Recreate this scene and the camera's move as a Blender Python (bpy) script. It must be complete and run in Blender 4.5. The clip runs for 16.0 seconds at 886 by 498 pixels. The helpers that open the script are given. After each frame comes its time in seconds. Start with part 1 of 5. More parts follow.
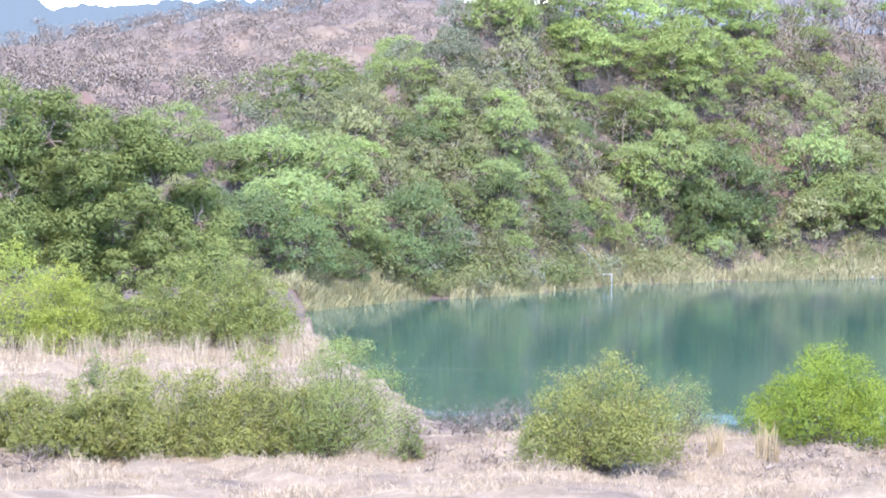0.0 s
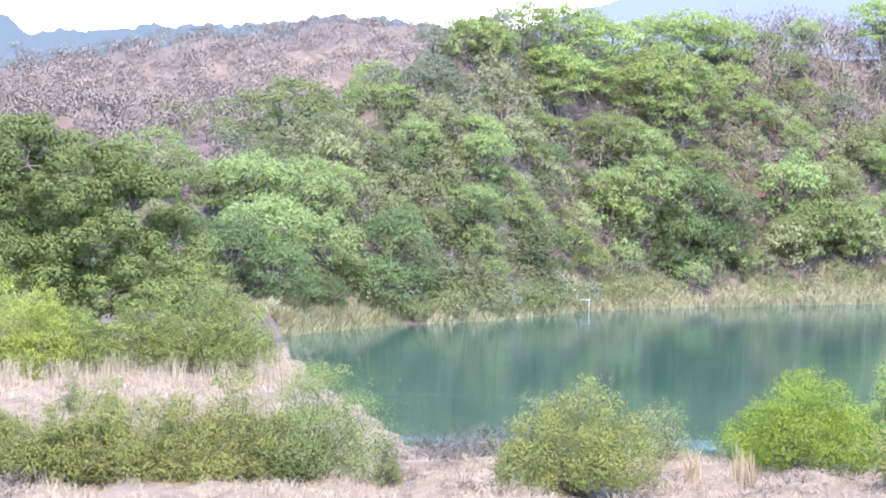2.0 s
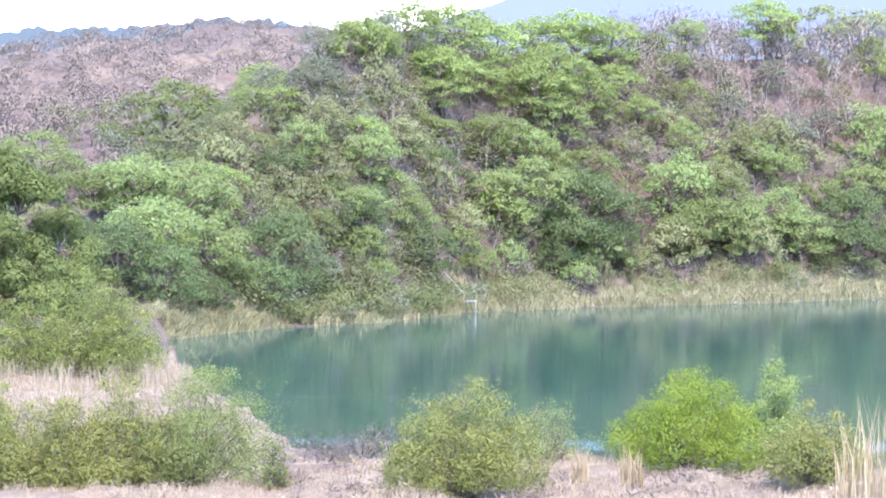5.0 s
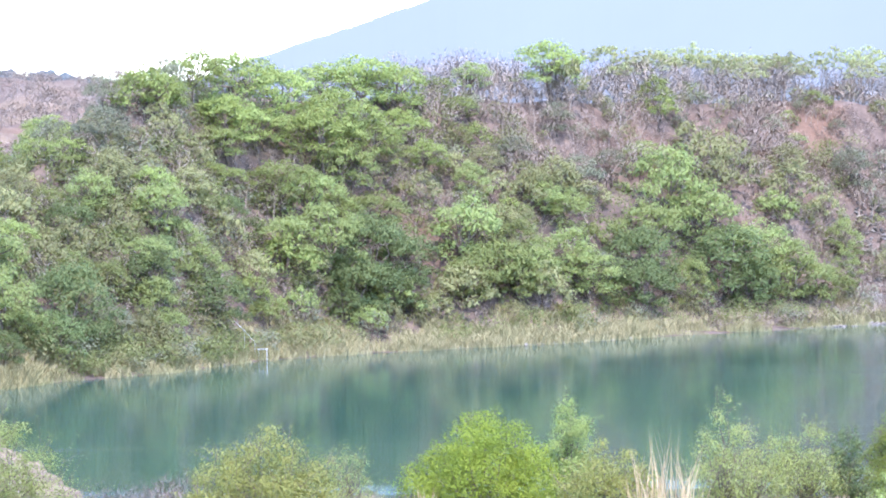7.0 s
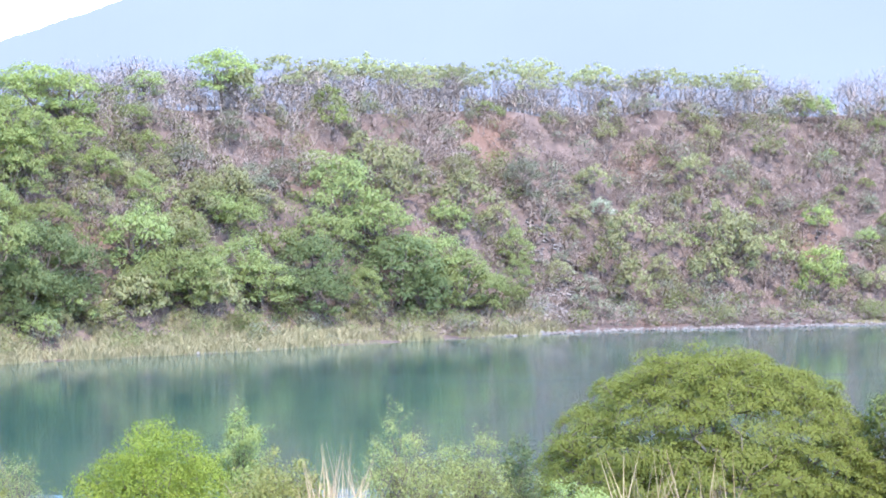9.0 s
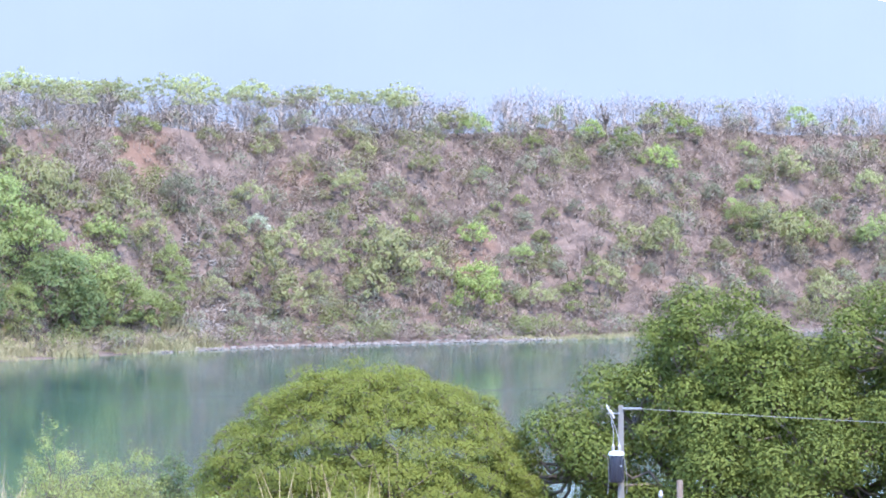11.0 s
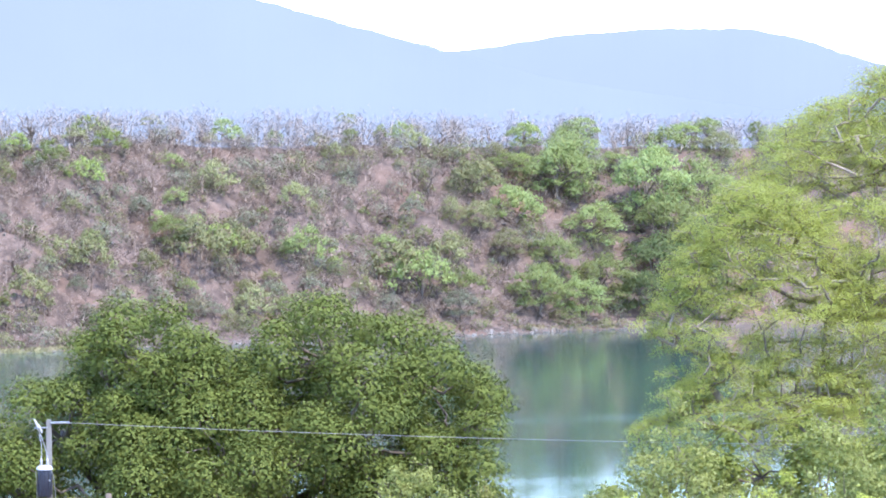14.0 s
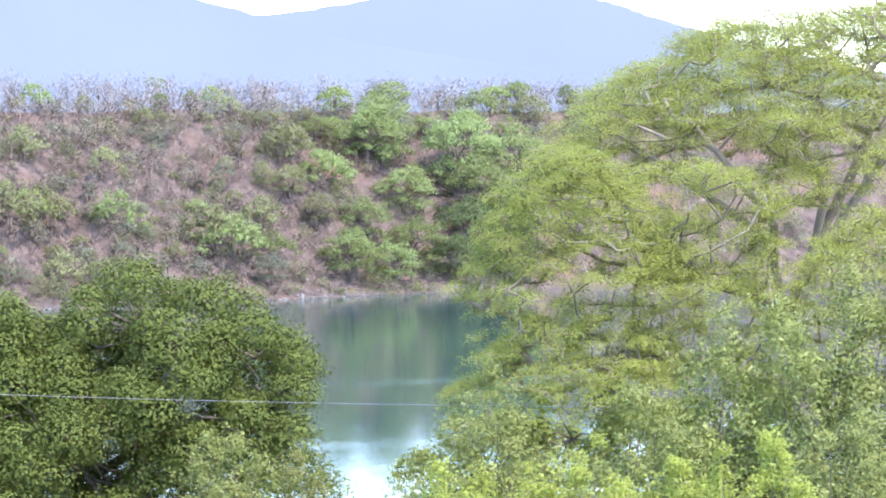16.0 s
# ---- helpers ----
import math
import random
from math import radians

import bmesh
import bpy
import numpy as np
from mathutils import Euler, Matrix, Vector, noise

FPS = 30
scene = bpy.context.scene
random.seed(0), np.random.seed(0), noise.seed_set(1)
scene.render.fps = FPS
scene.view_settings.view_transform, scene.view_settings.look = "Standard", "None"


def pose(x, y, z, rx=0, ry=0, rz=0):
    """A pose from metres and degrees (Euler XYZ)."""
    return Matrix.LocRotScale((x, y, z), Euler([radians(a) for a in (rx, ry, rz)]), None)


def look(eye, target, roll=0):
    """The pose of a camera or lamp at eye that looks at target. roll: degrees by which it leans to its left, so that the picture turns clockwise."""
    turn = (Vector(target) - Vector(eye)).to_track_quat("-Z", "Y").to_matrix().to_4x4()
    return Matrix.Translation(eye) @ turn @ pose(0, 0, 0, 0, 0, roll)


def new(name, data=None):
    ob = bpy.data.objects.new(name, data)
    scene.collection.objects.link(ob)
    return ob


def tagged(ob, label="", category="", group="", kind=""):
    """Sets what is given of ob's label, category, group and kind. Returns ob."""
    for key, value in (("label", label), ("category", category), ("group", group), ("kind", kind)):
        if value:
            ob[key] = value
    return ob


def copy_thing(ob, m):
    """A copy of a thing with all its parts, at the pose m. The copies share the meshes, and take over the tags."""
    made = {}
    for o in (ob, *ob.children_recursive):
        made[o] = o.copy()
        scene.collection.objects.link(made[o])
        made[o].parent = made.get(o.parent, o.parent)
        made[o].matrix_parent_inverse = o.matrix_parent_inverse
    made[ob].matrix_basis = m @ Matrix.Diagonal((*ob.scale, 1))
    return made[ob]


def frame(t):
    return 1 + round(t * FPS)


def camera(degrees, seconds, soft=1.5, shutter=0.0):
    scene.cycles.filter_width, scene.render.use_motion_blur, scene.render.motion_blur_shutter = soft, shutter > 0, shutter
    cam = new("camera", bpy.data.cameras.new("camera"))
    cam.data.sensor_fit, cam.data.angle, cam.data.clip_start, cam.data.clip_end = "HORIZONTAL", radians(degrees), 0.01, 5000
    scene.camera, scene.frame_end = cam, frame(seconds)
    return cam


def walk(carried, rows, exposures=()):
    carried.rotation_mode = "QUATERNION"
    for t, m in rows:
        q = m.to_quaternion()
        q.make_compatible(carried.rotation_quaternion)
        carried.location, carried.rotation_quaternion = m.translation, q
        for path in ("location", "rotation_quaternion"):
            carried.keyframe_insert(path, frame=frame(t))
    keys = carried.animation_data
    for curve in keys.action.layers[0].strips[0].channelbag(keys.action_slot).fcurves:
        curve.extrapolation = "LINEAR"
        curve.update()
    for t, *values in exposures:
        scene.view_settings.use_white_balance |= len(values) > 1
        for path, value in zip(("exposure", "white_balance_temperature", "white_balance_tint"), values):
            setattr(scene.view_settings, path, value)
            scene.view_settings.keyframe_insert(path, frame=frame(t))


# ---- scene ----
EYE = (0.0, 0.0, 24.0)          # lookout, metres above the lake

cam = camera(14.0, 16.0, soft=1.9)
# seconds, tilt from straight down, lean, bearing turned to the left
TURNS = [
    (0.0, 87.685, 0.774, 0.000),
    (0.5, 87.905, 0.694, -0.042),
    (1.0, 88.031, 0.854, -0.159),
    (1.5, 88.055, 0.715, -0.247),
    (2.0, 88.092, 0.902, -0.352),
    (2.5, 88.081, 0.993, -0.332),
    (3.0, 88.058, 0.911, -0.077),
    (3.5, 88.002, 0.815, -0.080),
    (4.0, 87.875, 0.868, -0.757),
    (4.2, 87.882, 0.998, -1.270),
    (6.3, 88.782, -0.573, -3.748),
    (6.5, 88.818, -0.726, -4.229),
    (7.0, 88.873, -0.706, -5.502),
    (7.5, 88.973, -0.782, -6.452),
    (8.0, 89.005, -0.868, -7.841),
    (8.5, 88.984, -0.466, -9.277),
    (9.0, 88.968, -0.343, -10.697),
    (9.2, 88.970, -0.416, -11.148),
    (11.3, 89.254, -0.159, -16.975),
    (11.5, 89.291, -0.153, -17.492),
    (12.0, 89.380, -0.142, -18.833),
    (12.5, 89.417, -0.259, -20.405),
    (13.0, 89.451, -0.421, -22.255),
    (13.5, 89.464, -0.471, -23.867),
    (14.0, 89.343, -0.487, -25.232),
    (14.5, 89.106, -0.454, -26.129),
    (15.0, 88.920, -0.295, -27.284),
    (15.5, 88.797, -0.543, -28.235),
    (16.0, 88.743, -0.674, -28.226),
]
walk(cam, [(t, pose(*EYE, tilt, 0, turn) @ pose(0, 0, 0, 0, 0, lean)) for t, tilt, lean, turn in TURNS],
     [(0.0, 2.70, 6000, 18), (8.0, 2.68, 5880, 21), (12.5, 2.57, 5830, 18), (16.0, 2.53, 6050, 19)])

# ---- light ----
SUN_ELEVATION, SUN_BEARING = 60.0, 168.0     # bearing clockwise from +y
world = bpy.data.worlds.new("sky")
scene.world = world
world.use_nodes = True
wn = world.node_tree
wn.nodes.clear()
sky = wn.nodes.new("ShaderNodeTexSky")
sky.sky_type = "NISHITA"
sky.sun_disc = False
sky.sun_elevation, sky.sun_rotation = radians(SUN_ELEVATION), radians(SUN_BEARING)
sky.altitude, sky.air_density, sky.dust_density, sky.ozone_density = 700, 1.0, 0.3, 1.6
back = wn.nodes.new("ShaderNodeBackground")
back.inputs["Strength"].default_value = 0.15
wout = wn.nodes.new("ShaderNodeOutputWorld")
wn.links.new(sky.outputs[0], back.inputs[0])
wn.links.new(back.outputs[0], wout.inputs[0])
lamp = bpy.data.lights.new("sun", "SUN")
lamp.energy, lamp.angle, lamp.color = 1.75, radians(1.2), (1.0, 0.91, 0.77)
sun = new("sun", lamp)
_e, _b = radians(SUN_ELEVATION), radians(SUN_BEARING)
sun.matrix_world = look((200 * math.sin(_b) * math.cos(_e), 200 * math.cos(_b) * math.cos(_e), 200 * math.sin(_e)), (0, 0, 0))


# ---- materials ----
def material(name, rough=0.8, spec=0.3):
    m = bpy.data.materials.new(name)
    m.use_nodes = True
    b = m.node_tree.nodes["Principled BSDF"]
    b.inputs["Roughness"].default_value = rough
    b.inputs["Specular IOR Level"].default_value = spec
    return m, m.node_tree, b


def node(tree, kind, **sets):
    n = tree.nodes.new(kind)
    for k, v in sets.items():
        n.inputs[k].default_value = v
    return n


def ramp(tree, fac, stops):
    r = tree.nodes.new("ShaderNodeValToRGB")
    while len(r.color_ramp.elements) < len(stops):
        r.color_ramp.elements.new(0.5)
    for e, (p, c) in zip(r.color_ramp.elements, stops):
        e.position, e.color = p, (*c, 1)
    tree.links.new(fac, r.inputs[0])
    return r


def mixed(tree, fac, a, b, mode="MIX"):
    x = tree.nodes.new("ShaderNodeMix")
    x.data_type, x.blend_type = "RGBA", mode
    for sock, v in ((x.inputs[0], fac), (x.inputs[6], a), (x.inputs[7], b)):
        if hasattr(v, "is_linked"):
            tree.links.new(v, sock)
        elif isinstance(v, tuple):
            sock.default_value = (*v, 1)
        else:
            sock.default_value = v
    return x.outputs[2]


def leaf_material(name, dark, light, dry, translucent=0.35, dry_share=0.12, saturation=0.9, wander=0.006, spread=0.05):
    """Leaves: each leaf takes its tone between dark and light, a few are dry, each plant leans one way."""
    m, t, b = material(name, 0.7, 0.15)
    geo = t.nodes.new("ShaderNodeNewGeometry")
    info = t.nodes.new("ShaderNodeObjectInfo")
    leaf = ramp(t, geo.outputs["Random Per Island"], [(0.0, dark), (0.55, light), (1.0 - dry_share, light), (1.0, dry)])
    hsv = t.nodes.new("ShaderNodeHueSaturation")
    hsv.inputs["Saturation"].default_value = saturation
    t.links.new(leaf.outputs[0], hsv.inputs["Color"])
    for sock, lo, hi in (("Hue", 0.5 - wander, 0.5 + wander), ("Value", 1 - spread, 1 + spread)):
        mr = t.nodes.new("ShaderNodeMapRange")
        mr.inputs[3].default_value, mr.inputs[4].default_value = lo, hi
        t.links.new(info.outputs["Random"], mr.inputs[0])
        t.links.new(mr.outputs[0], hsv.inputs[sock])
    t.links.new(hsv.outputs[0], b.inputs["Base Color"])
    tr = t.nodes.new("ShaderNodeBsdfTranslucent")
    t.links.new(hsv.outputs[0], tr.inputs[0])
    mx = t.nodes.new("ShaderNodeMixShader")
    mx.inputs[0].default_value = translucent
    t.links.new(b.outputs[0], mx.inputs[1])
    t.links.new(tr.outputs[0], mx.inputs[2])
    t.links.new(mx.outputs[0], t.nodes["Material Output"].inputs[0])
    return m


def speckled(name, stops, rough=0.9, scale=6.0, bump=0.4, dist=0.05):
    """Bark, stone, dead stems: fine grain over broad blotches, in metres."""
    m, t, b = material(name, rough, 0.2)
    co = t.nodes.new("ShaderNodeTexCoord")
    n1 = node(t, "ShaderNodeTexNoise", Scale=scale, Detail=6.0)
    n2 = node(t, "ShaderNodeTexNoise", Scale=scale * 0.13, Detail=3.0)
    info = t.nodes.new("ShaderNodeNewGeometry")
    for n in (n1, n2):
        t.links.new(co.outputs["Object"], n.inputs["Vector"])
    a = t.nodes.new("ShaderNodeMath")
    a.operation = "MULTIPLY_ADD"
    a.inputs[1].default_value = 0.5
    t.links.new(n2.outputs[0], a.inputs[0])
    h = t.nodes.new("ShaderNodeMath")
    h.operation = "MULTIPLY"
    h.inputs[1].default_value = 0.3
    t.links.new(n1.outputs[0], h.inputs[0])
    t.links.new(h.outputs[0], a.inputs[2])
    k = t.nodes.new("ShaderNodeMath")
    k.operation = "MULTIPLY_ADD"
    k.inputs[1].default_value = 0.35
    t.links.new(info.outputs["Random Per Island"], k.inputs[0])
    t.links.new(a.outputs[0], k.inputs[2])
    r = ramp(t, k.outputs[0], stops)
    t.links.new(r.outputs[0], b.inputs["Base Color"])
    bp = node(t, "ShaderNodeBump", Strength=bump, Distance=dist)
    t.links.new(n1.outputs[0], bp.inputs["Height"])
    t.links.new(bp.outputs[0], b.inputs["Normal"])
    return m


LEAF_MID = leaf_material("leaf_green", (0.195, 0.245, 0.076), (0.250, 0.310, 0.100), (0.29, 0.31, 0.13), 0.5, wander=0.009, saturation=0.92, spread=0.28)
LEAF_DARK = leaf_material("leaf_dark_green", (0.108, 0.148, 0.054), (0.150, 0.200, 0.074), (0.19, 0.22, 0.09), 0.5, wander=0.009, saturation=0.92, spread=0.28)
LEAF_BRIGHT = leaf_material("leaf_bright_green", (0.205, 0.275, 0.058), (0.270, 0.345, 0.084), (0.32, 0.36, 0.11), 0.48, saturation=0.88, spread=0.28)
LEAF_PALE = leaf_material("leaf_pale_olive", (0.190, 0.203, 0.072), (0.250, 0.264, 0.098), (0.28, 0.25, 0.13), 0.42, saturation=0.84, spread=0.28)
LEAF_LIME = leaf_material("leaf_lime", (0.165, 0.230, 0.050), (0.265, 0.335, 0.085), (0.31, 0.33, 0.11), 0.45, spread=0.28)
LEAF_CREAM = leaf_material("leaf_cream_edged", (0.168, 0.198, 0.040), (0.258, 0.298, 0.068), (0.40, 0.43, 0.16), 0.42, 0.13)
LEAF_WHITE = leaf_material("leaf_white_flowering", (0.16, 0.20, 0.11), (0.26, 0.30, 0.19), (0.46, 0.47, 0.38), 0.4, 0.3, spread=0.28)
LEAF_RIM = leaf_material("leaf_rim_thin", (0.225, 0.262, 0.100), (0.315, 0.345, 0.140), (0.34, 0.33, 0.16), 0.5, spread=0.28)
LEAF_SAGE = leaf_material("leaf_grey_sage", (0.150, 0.168, 0.105), (0.205, 0.225, 0.140), (0.27, 0.23, 0.17), 0.42, spread=0.28)
BARK = speckled("bark_grey_brown", [(0.2, (0.07, 0.053, 0.04)), (0.8, (0.19, 0.155, 0.125))], scale=7)
BARK_PALE = speckled("bark_pale", [(0.2, (0.11, 0.085, 0.065)), (0.8, (0.27, 0.23, 0.19))], scale=5)
TWIG = speckled("twig_dry", [(0.15, (0.112, 0.090, 0.084)), (0.55, (0.190, 0.153, 0.140)), (0.95, (0.28, 0.230, 0.205))], scale=0.6, bump=0.0)
TWIG_PALE = speckled("twig_bleached", [(0.15, (0.205, 0.166, 0.138)), (0.55, (0.256, 0.210, 0.176)), (0.95, (0.310, 0.258, 0.216))], scale=0.6, bump=0.0)
TWIG_WOODS = speckled("twig_mauve_grey", [(0.15, (0.222, 0.182, 0.156)), (0.55, (0.256, 0.214, 0.182)), (0.95, (0.295, 0.250, 0.212))], scale=0.6, bump=0.0)
TWIG_RIM = speckled("twig_silver_grey", [(0.15, (0.225, 0.194, 0.170)), (0.55, (0.275, 0.238, 0.208)), (0.95, (0.325, 0.286, 0.250))], scale=0.6, bump=0.0)
STRAW = speckled("dry_grass_blade", [(0.15, (0.16, 0.118, 0.074)), (0.5, (0.31, 0.240, 0.160)), (0.9, (0.45, 0.37, 0.26))], scale=0.5, bump=0.0)
REED = speckled("shore_reed", [(0.15, (0.15, 0.155, 0.068)), (0.5, (0.245, 0.228, 0.116)), (0.9, (0.35, 0.30, 0.17))], scale=0.3, bump=0.0)
ROCK = speckled("grey_rock", [(0.2, (0.09, 0.08, 0.075)), (0.8, (0.23, 0.21, 0.19))], scale=3, bump=0.8)
CONCRETE = speckled("concrete_pole", [(0.2, (0.12, 0.115, 0.105)), (0.8, (0.20, 0.195, 0.18))], scale=9)


def ground_material():
    m, t, b = material("dry_ground", 0.95, 0.1)
    co = t.nodes.new("ShaderNodeTexCoord")
    big = node(t, "ShaderNodeTexNoise", Scale=0.045, Detail=4.0, Roughness=0.6)
    mid = node(t, "ShaderNodeTexNoise", Scale=0.35, Detail=5.0, Roughness=0.65)
    fine = node(t, "ShaderNodeTexNoise", Scale=5.0, Detail=6.0, Roughness=0.7)
    for n in (big, mid, fine):
        t.links.new(co.outputs["Object"], n.inputs["Vector"])
    litter = ramp(t, mid.outputs[0], [(0.32, (0.060, 0.047, 0.042)), (0.5, (0.118, 0.090, 0.077)), (0.68, (0.182, 0.139, 0.117))])
    earth = ramp(t, fine.outputs[0], [(0.35, (0.125, 0.078, 0.058)), (0.65, (0.195, 0.128, 0.096))])
    where = ramp(t, big.outputs[0], [(0.55, (0, 0, 0)), (0.70, (1, 1, 1))])
    col = mixed(t, where.outputs[0], litter.outputs[0], earth.outputs[0])
    cover = t.nodes.new("ShaderNodeAttribute")
    cover.attribute_name = "thatch"
    thatch = ramp(t, mid.outputs[0], [(0.3, (0.140, 0.104, 0.072)), (0.5, (0.215, 0.166, 0.116)), (0.7, (0.29, 0.232, 0.165))])
    col = mixed(t, cover.outputs["Fac"], col, thatch.outputs[0])
    grain = ramp(t, fine.outputs[0], [(0.3, (0.72, 0.72, 0.72)), (0.7, (1.15, 1.12, 1.08))])
    col = mixed(t, 1.0, col, grain.outputs[0], "MULTIPLY")
    t.links.new(col, b.inputs["Base Color"])
    bp = node(t, "ShaderNodeBump", Strength=0.8, Distance=0.4)
    t.links.new(mid.outputs[0], bp.inputs["Height"])
    t.links.new(bp.outputs[0], b.inputs["Normal"])
    return m


def water_material():
    m, t, b = material("lake_water", 0.07, 0.28)
    b.inputs["IOR"].default_value = 1.33
    co = t.nodes.new("ShaderNodeTexCoord")
    mp = t.nodes.new("ShaderNodeMapping")
    mp.inputs["Scale"].default_value = (0.35, 1.0, 1.0)
    t.links.new(co.outputs["Object"], mp.inputs[0])
    rip = node(t, "ShaderNodeTexNoise", Scale=1.6, Detail=3.0)
    wide = node(t, "ShaderNodeTexNoise", Scale=0.012, Detail=3.0)
    t.links.new(mp.outputs[0], rip.inputs["Vector"])
    t.links.new(mp.outputs[0], wide.inputs["Vector"])
    col = ramp(t, wide.outputs[0], [(0.35, (0.014, 0.058, 0.054)), (0.65, (0.022, 0.072, 0.062))])
    t.links.new(col.outputs[0], b.inputs["Base Color"])
    gust = t.nodes.new("ShaderNodeMapping")
    gust.inputs["Rotation"].default_value = (0, 0, radians(17))
    gust.inputs["Scale"].default_value = (0.004, 0.032, 1.0)
    t.links.new(co.outputs["Object"], gust.inputs[0])
    gn = node(t, "ShaderNodeTexNoise", Scale=1.0, Detail=4.0, Roughness=0.6)
    t.links.new(gust.outputs[0], gn.inputs["Vector"])
    rough = ramp(t, gn.outputs[0], [(0.52, (0.05, 0.05, 0.05)), (0.62, (0.07, 0.07, 0.07)), (0.74, (0.12, 0.12, 0.12))])
    t.links.new(rough.outputs[0], b.inputs["Roughness"])
    breeze = ramp(t, gn.outputs[0], [(0.54, (0.16, 0.16, 0.16)), (0.63, (0.22, 0.22, 0.22)), (0.70, (0.45, 0.45, 0.45))])
    lane = t.nodes.new("ShaderNodeMapping")
    lane.inputs["Rotation"].default_value = (0, 0, radians(27))
    lane.inputs["Scale"].default_value = (0.004, 0.07, 1.0)
    t.links.new(co.outputs["Object"], lane.inputs[0])
    ln = node(t, "ShaderNodeTexNoise", Scale=1.0, Detail=2.0)
    t.links.new(lane.outputs[0], ln.inputs["Vector"])
    streak = ramp(t, ln.outputs[0], [(0.66, (0, 0, 0)), (0.70, (0.7, 0.7, 0.7))])
    bp = node(t, "ShaderNodeBump", Distance=0.05)
    t.links.new(mixed(t, 1.0, breeze.outputs[0], streak.outputs[0], "ADD"), bp.inputs["Strength"])
    t.links.new(rip.outputs[0], bp.inputs["Height"])
    t.links.new(bp.outputs[0], b.inputs["Normal"])
    return m


GROUND, WATER = ground_material(), water_material()


# ---- the lie of the land ----
def site(bearing, distance):
    return distance * math.sin(radians(bearing)), distance * math.cos(radians(bearing))


def smooth(a, b, x):
    k = np.clip((x - a) / (b - a), 0, 1)
    return k * k * (3 - 2 * k)


FAR_B = [-60, -7, -2.3, -0.66, 1.14, 2.66, 4.2, 7.24, 8.6, 11, 13.5, 16.7, 18.75, 25.4, 27.2, 28.8, 35, 90]
FAR_R = [380, 400, 414, 440, 459, 490, 507, 533, 550, 576, 603, 618, 627, 678, 698, 715, 790, 900]
# a low grassy bank lies between the foot of the slope and the water
BANK_B = [-3, -0.66, 1.14, 2.66, 4.2, 7.24, 11, 15, 18.75, 22, 25.4, 30]
BANK_W = [2, 4, 7, 10, 13, 17, 18, 18, 14, 8, 4, 3]
NEAR_B = [-60, -2.35, -2.0, -1.0, 0.0, 1.0, 3.0, 35, 90]
NEAR_R = [400, 413, 345, 285, 255, 235, 222, 225, 240]
LEFT_S = [0, 3, 20, 60, 110, 180, 300, 500, 650, 900, 1500, 4500]
LEFT_Z = [0, 0.7, 7, 17, 23, 24.5, 27, 38, 46, 41, 36, 20]
RIGHT_S = [0, 3, 10, 30, 58, 64, 200, 600, 4500]
RIGHT_Z = [0, 0.7, 4.5, 19, 35.5, 36.5, 34, 28, 10]


def hill_share(b):
    """How far a bearing belongs to the steep crater wall rather than to the low country beyond the lake's end."""
    return smooth(-2.2, 1.0, b)


def waves(x, y, size, seed):
    """Soft uneven relief, -1 to 1, from a few crossed sines."""
    r = np.random.RandomState(seed)
    z = 0
    for k in range(5):
        a, p, f = r.uniform(0, math.tau), r.uniform(0, math.tau), r.uniform(0.6, 1.7) * math.tau / size
        z = z + np.sin((x * np.cos(a) + y * np.sin(a)) * f + p + 1.3 * np.sin((x * np.sin(a) - y * np.cos(a)) * f * 0.6 + p))
    return z / 3.2


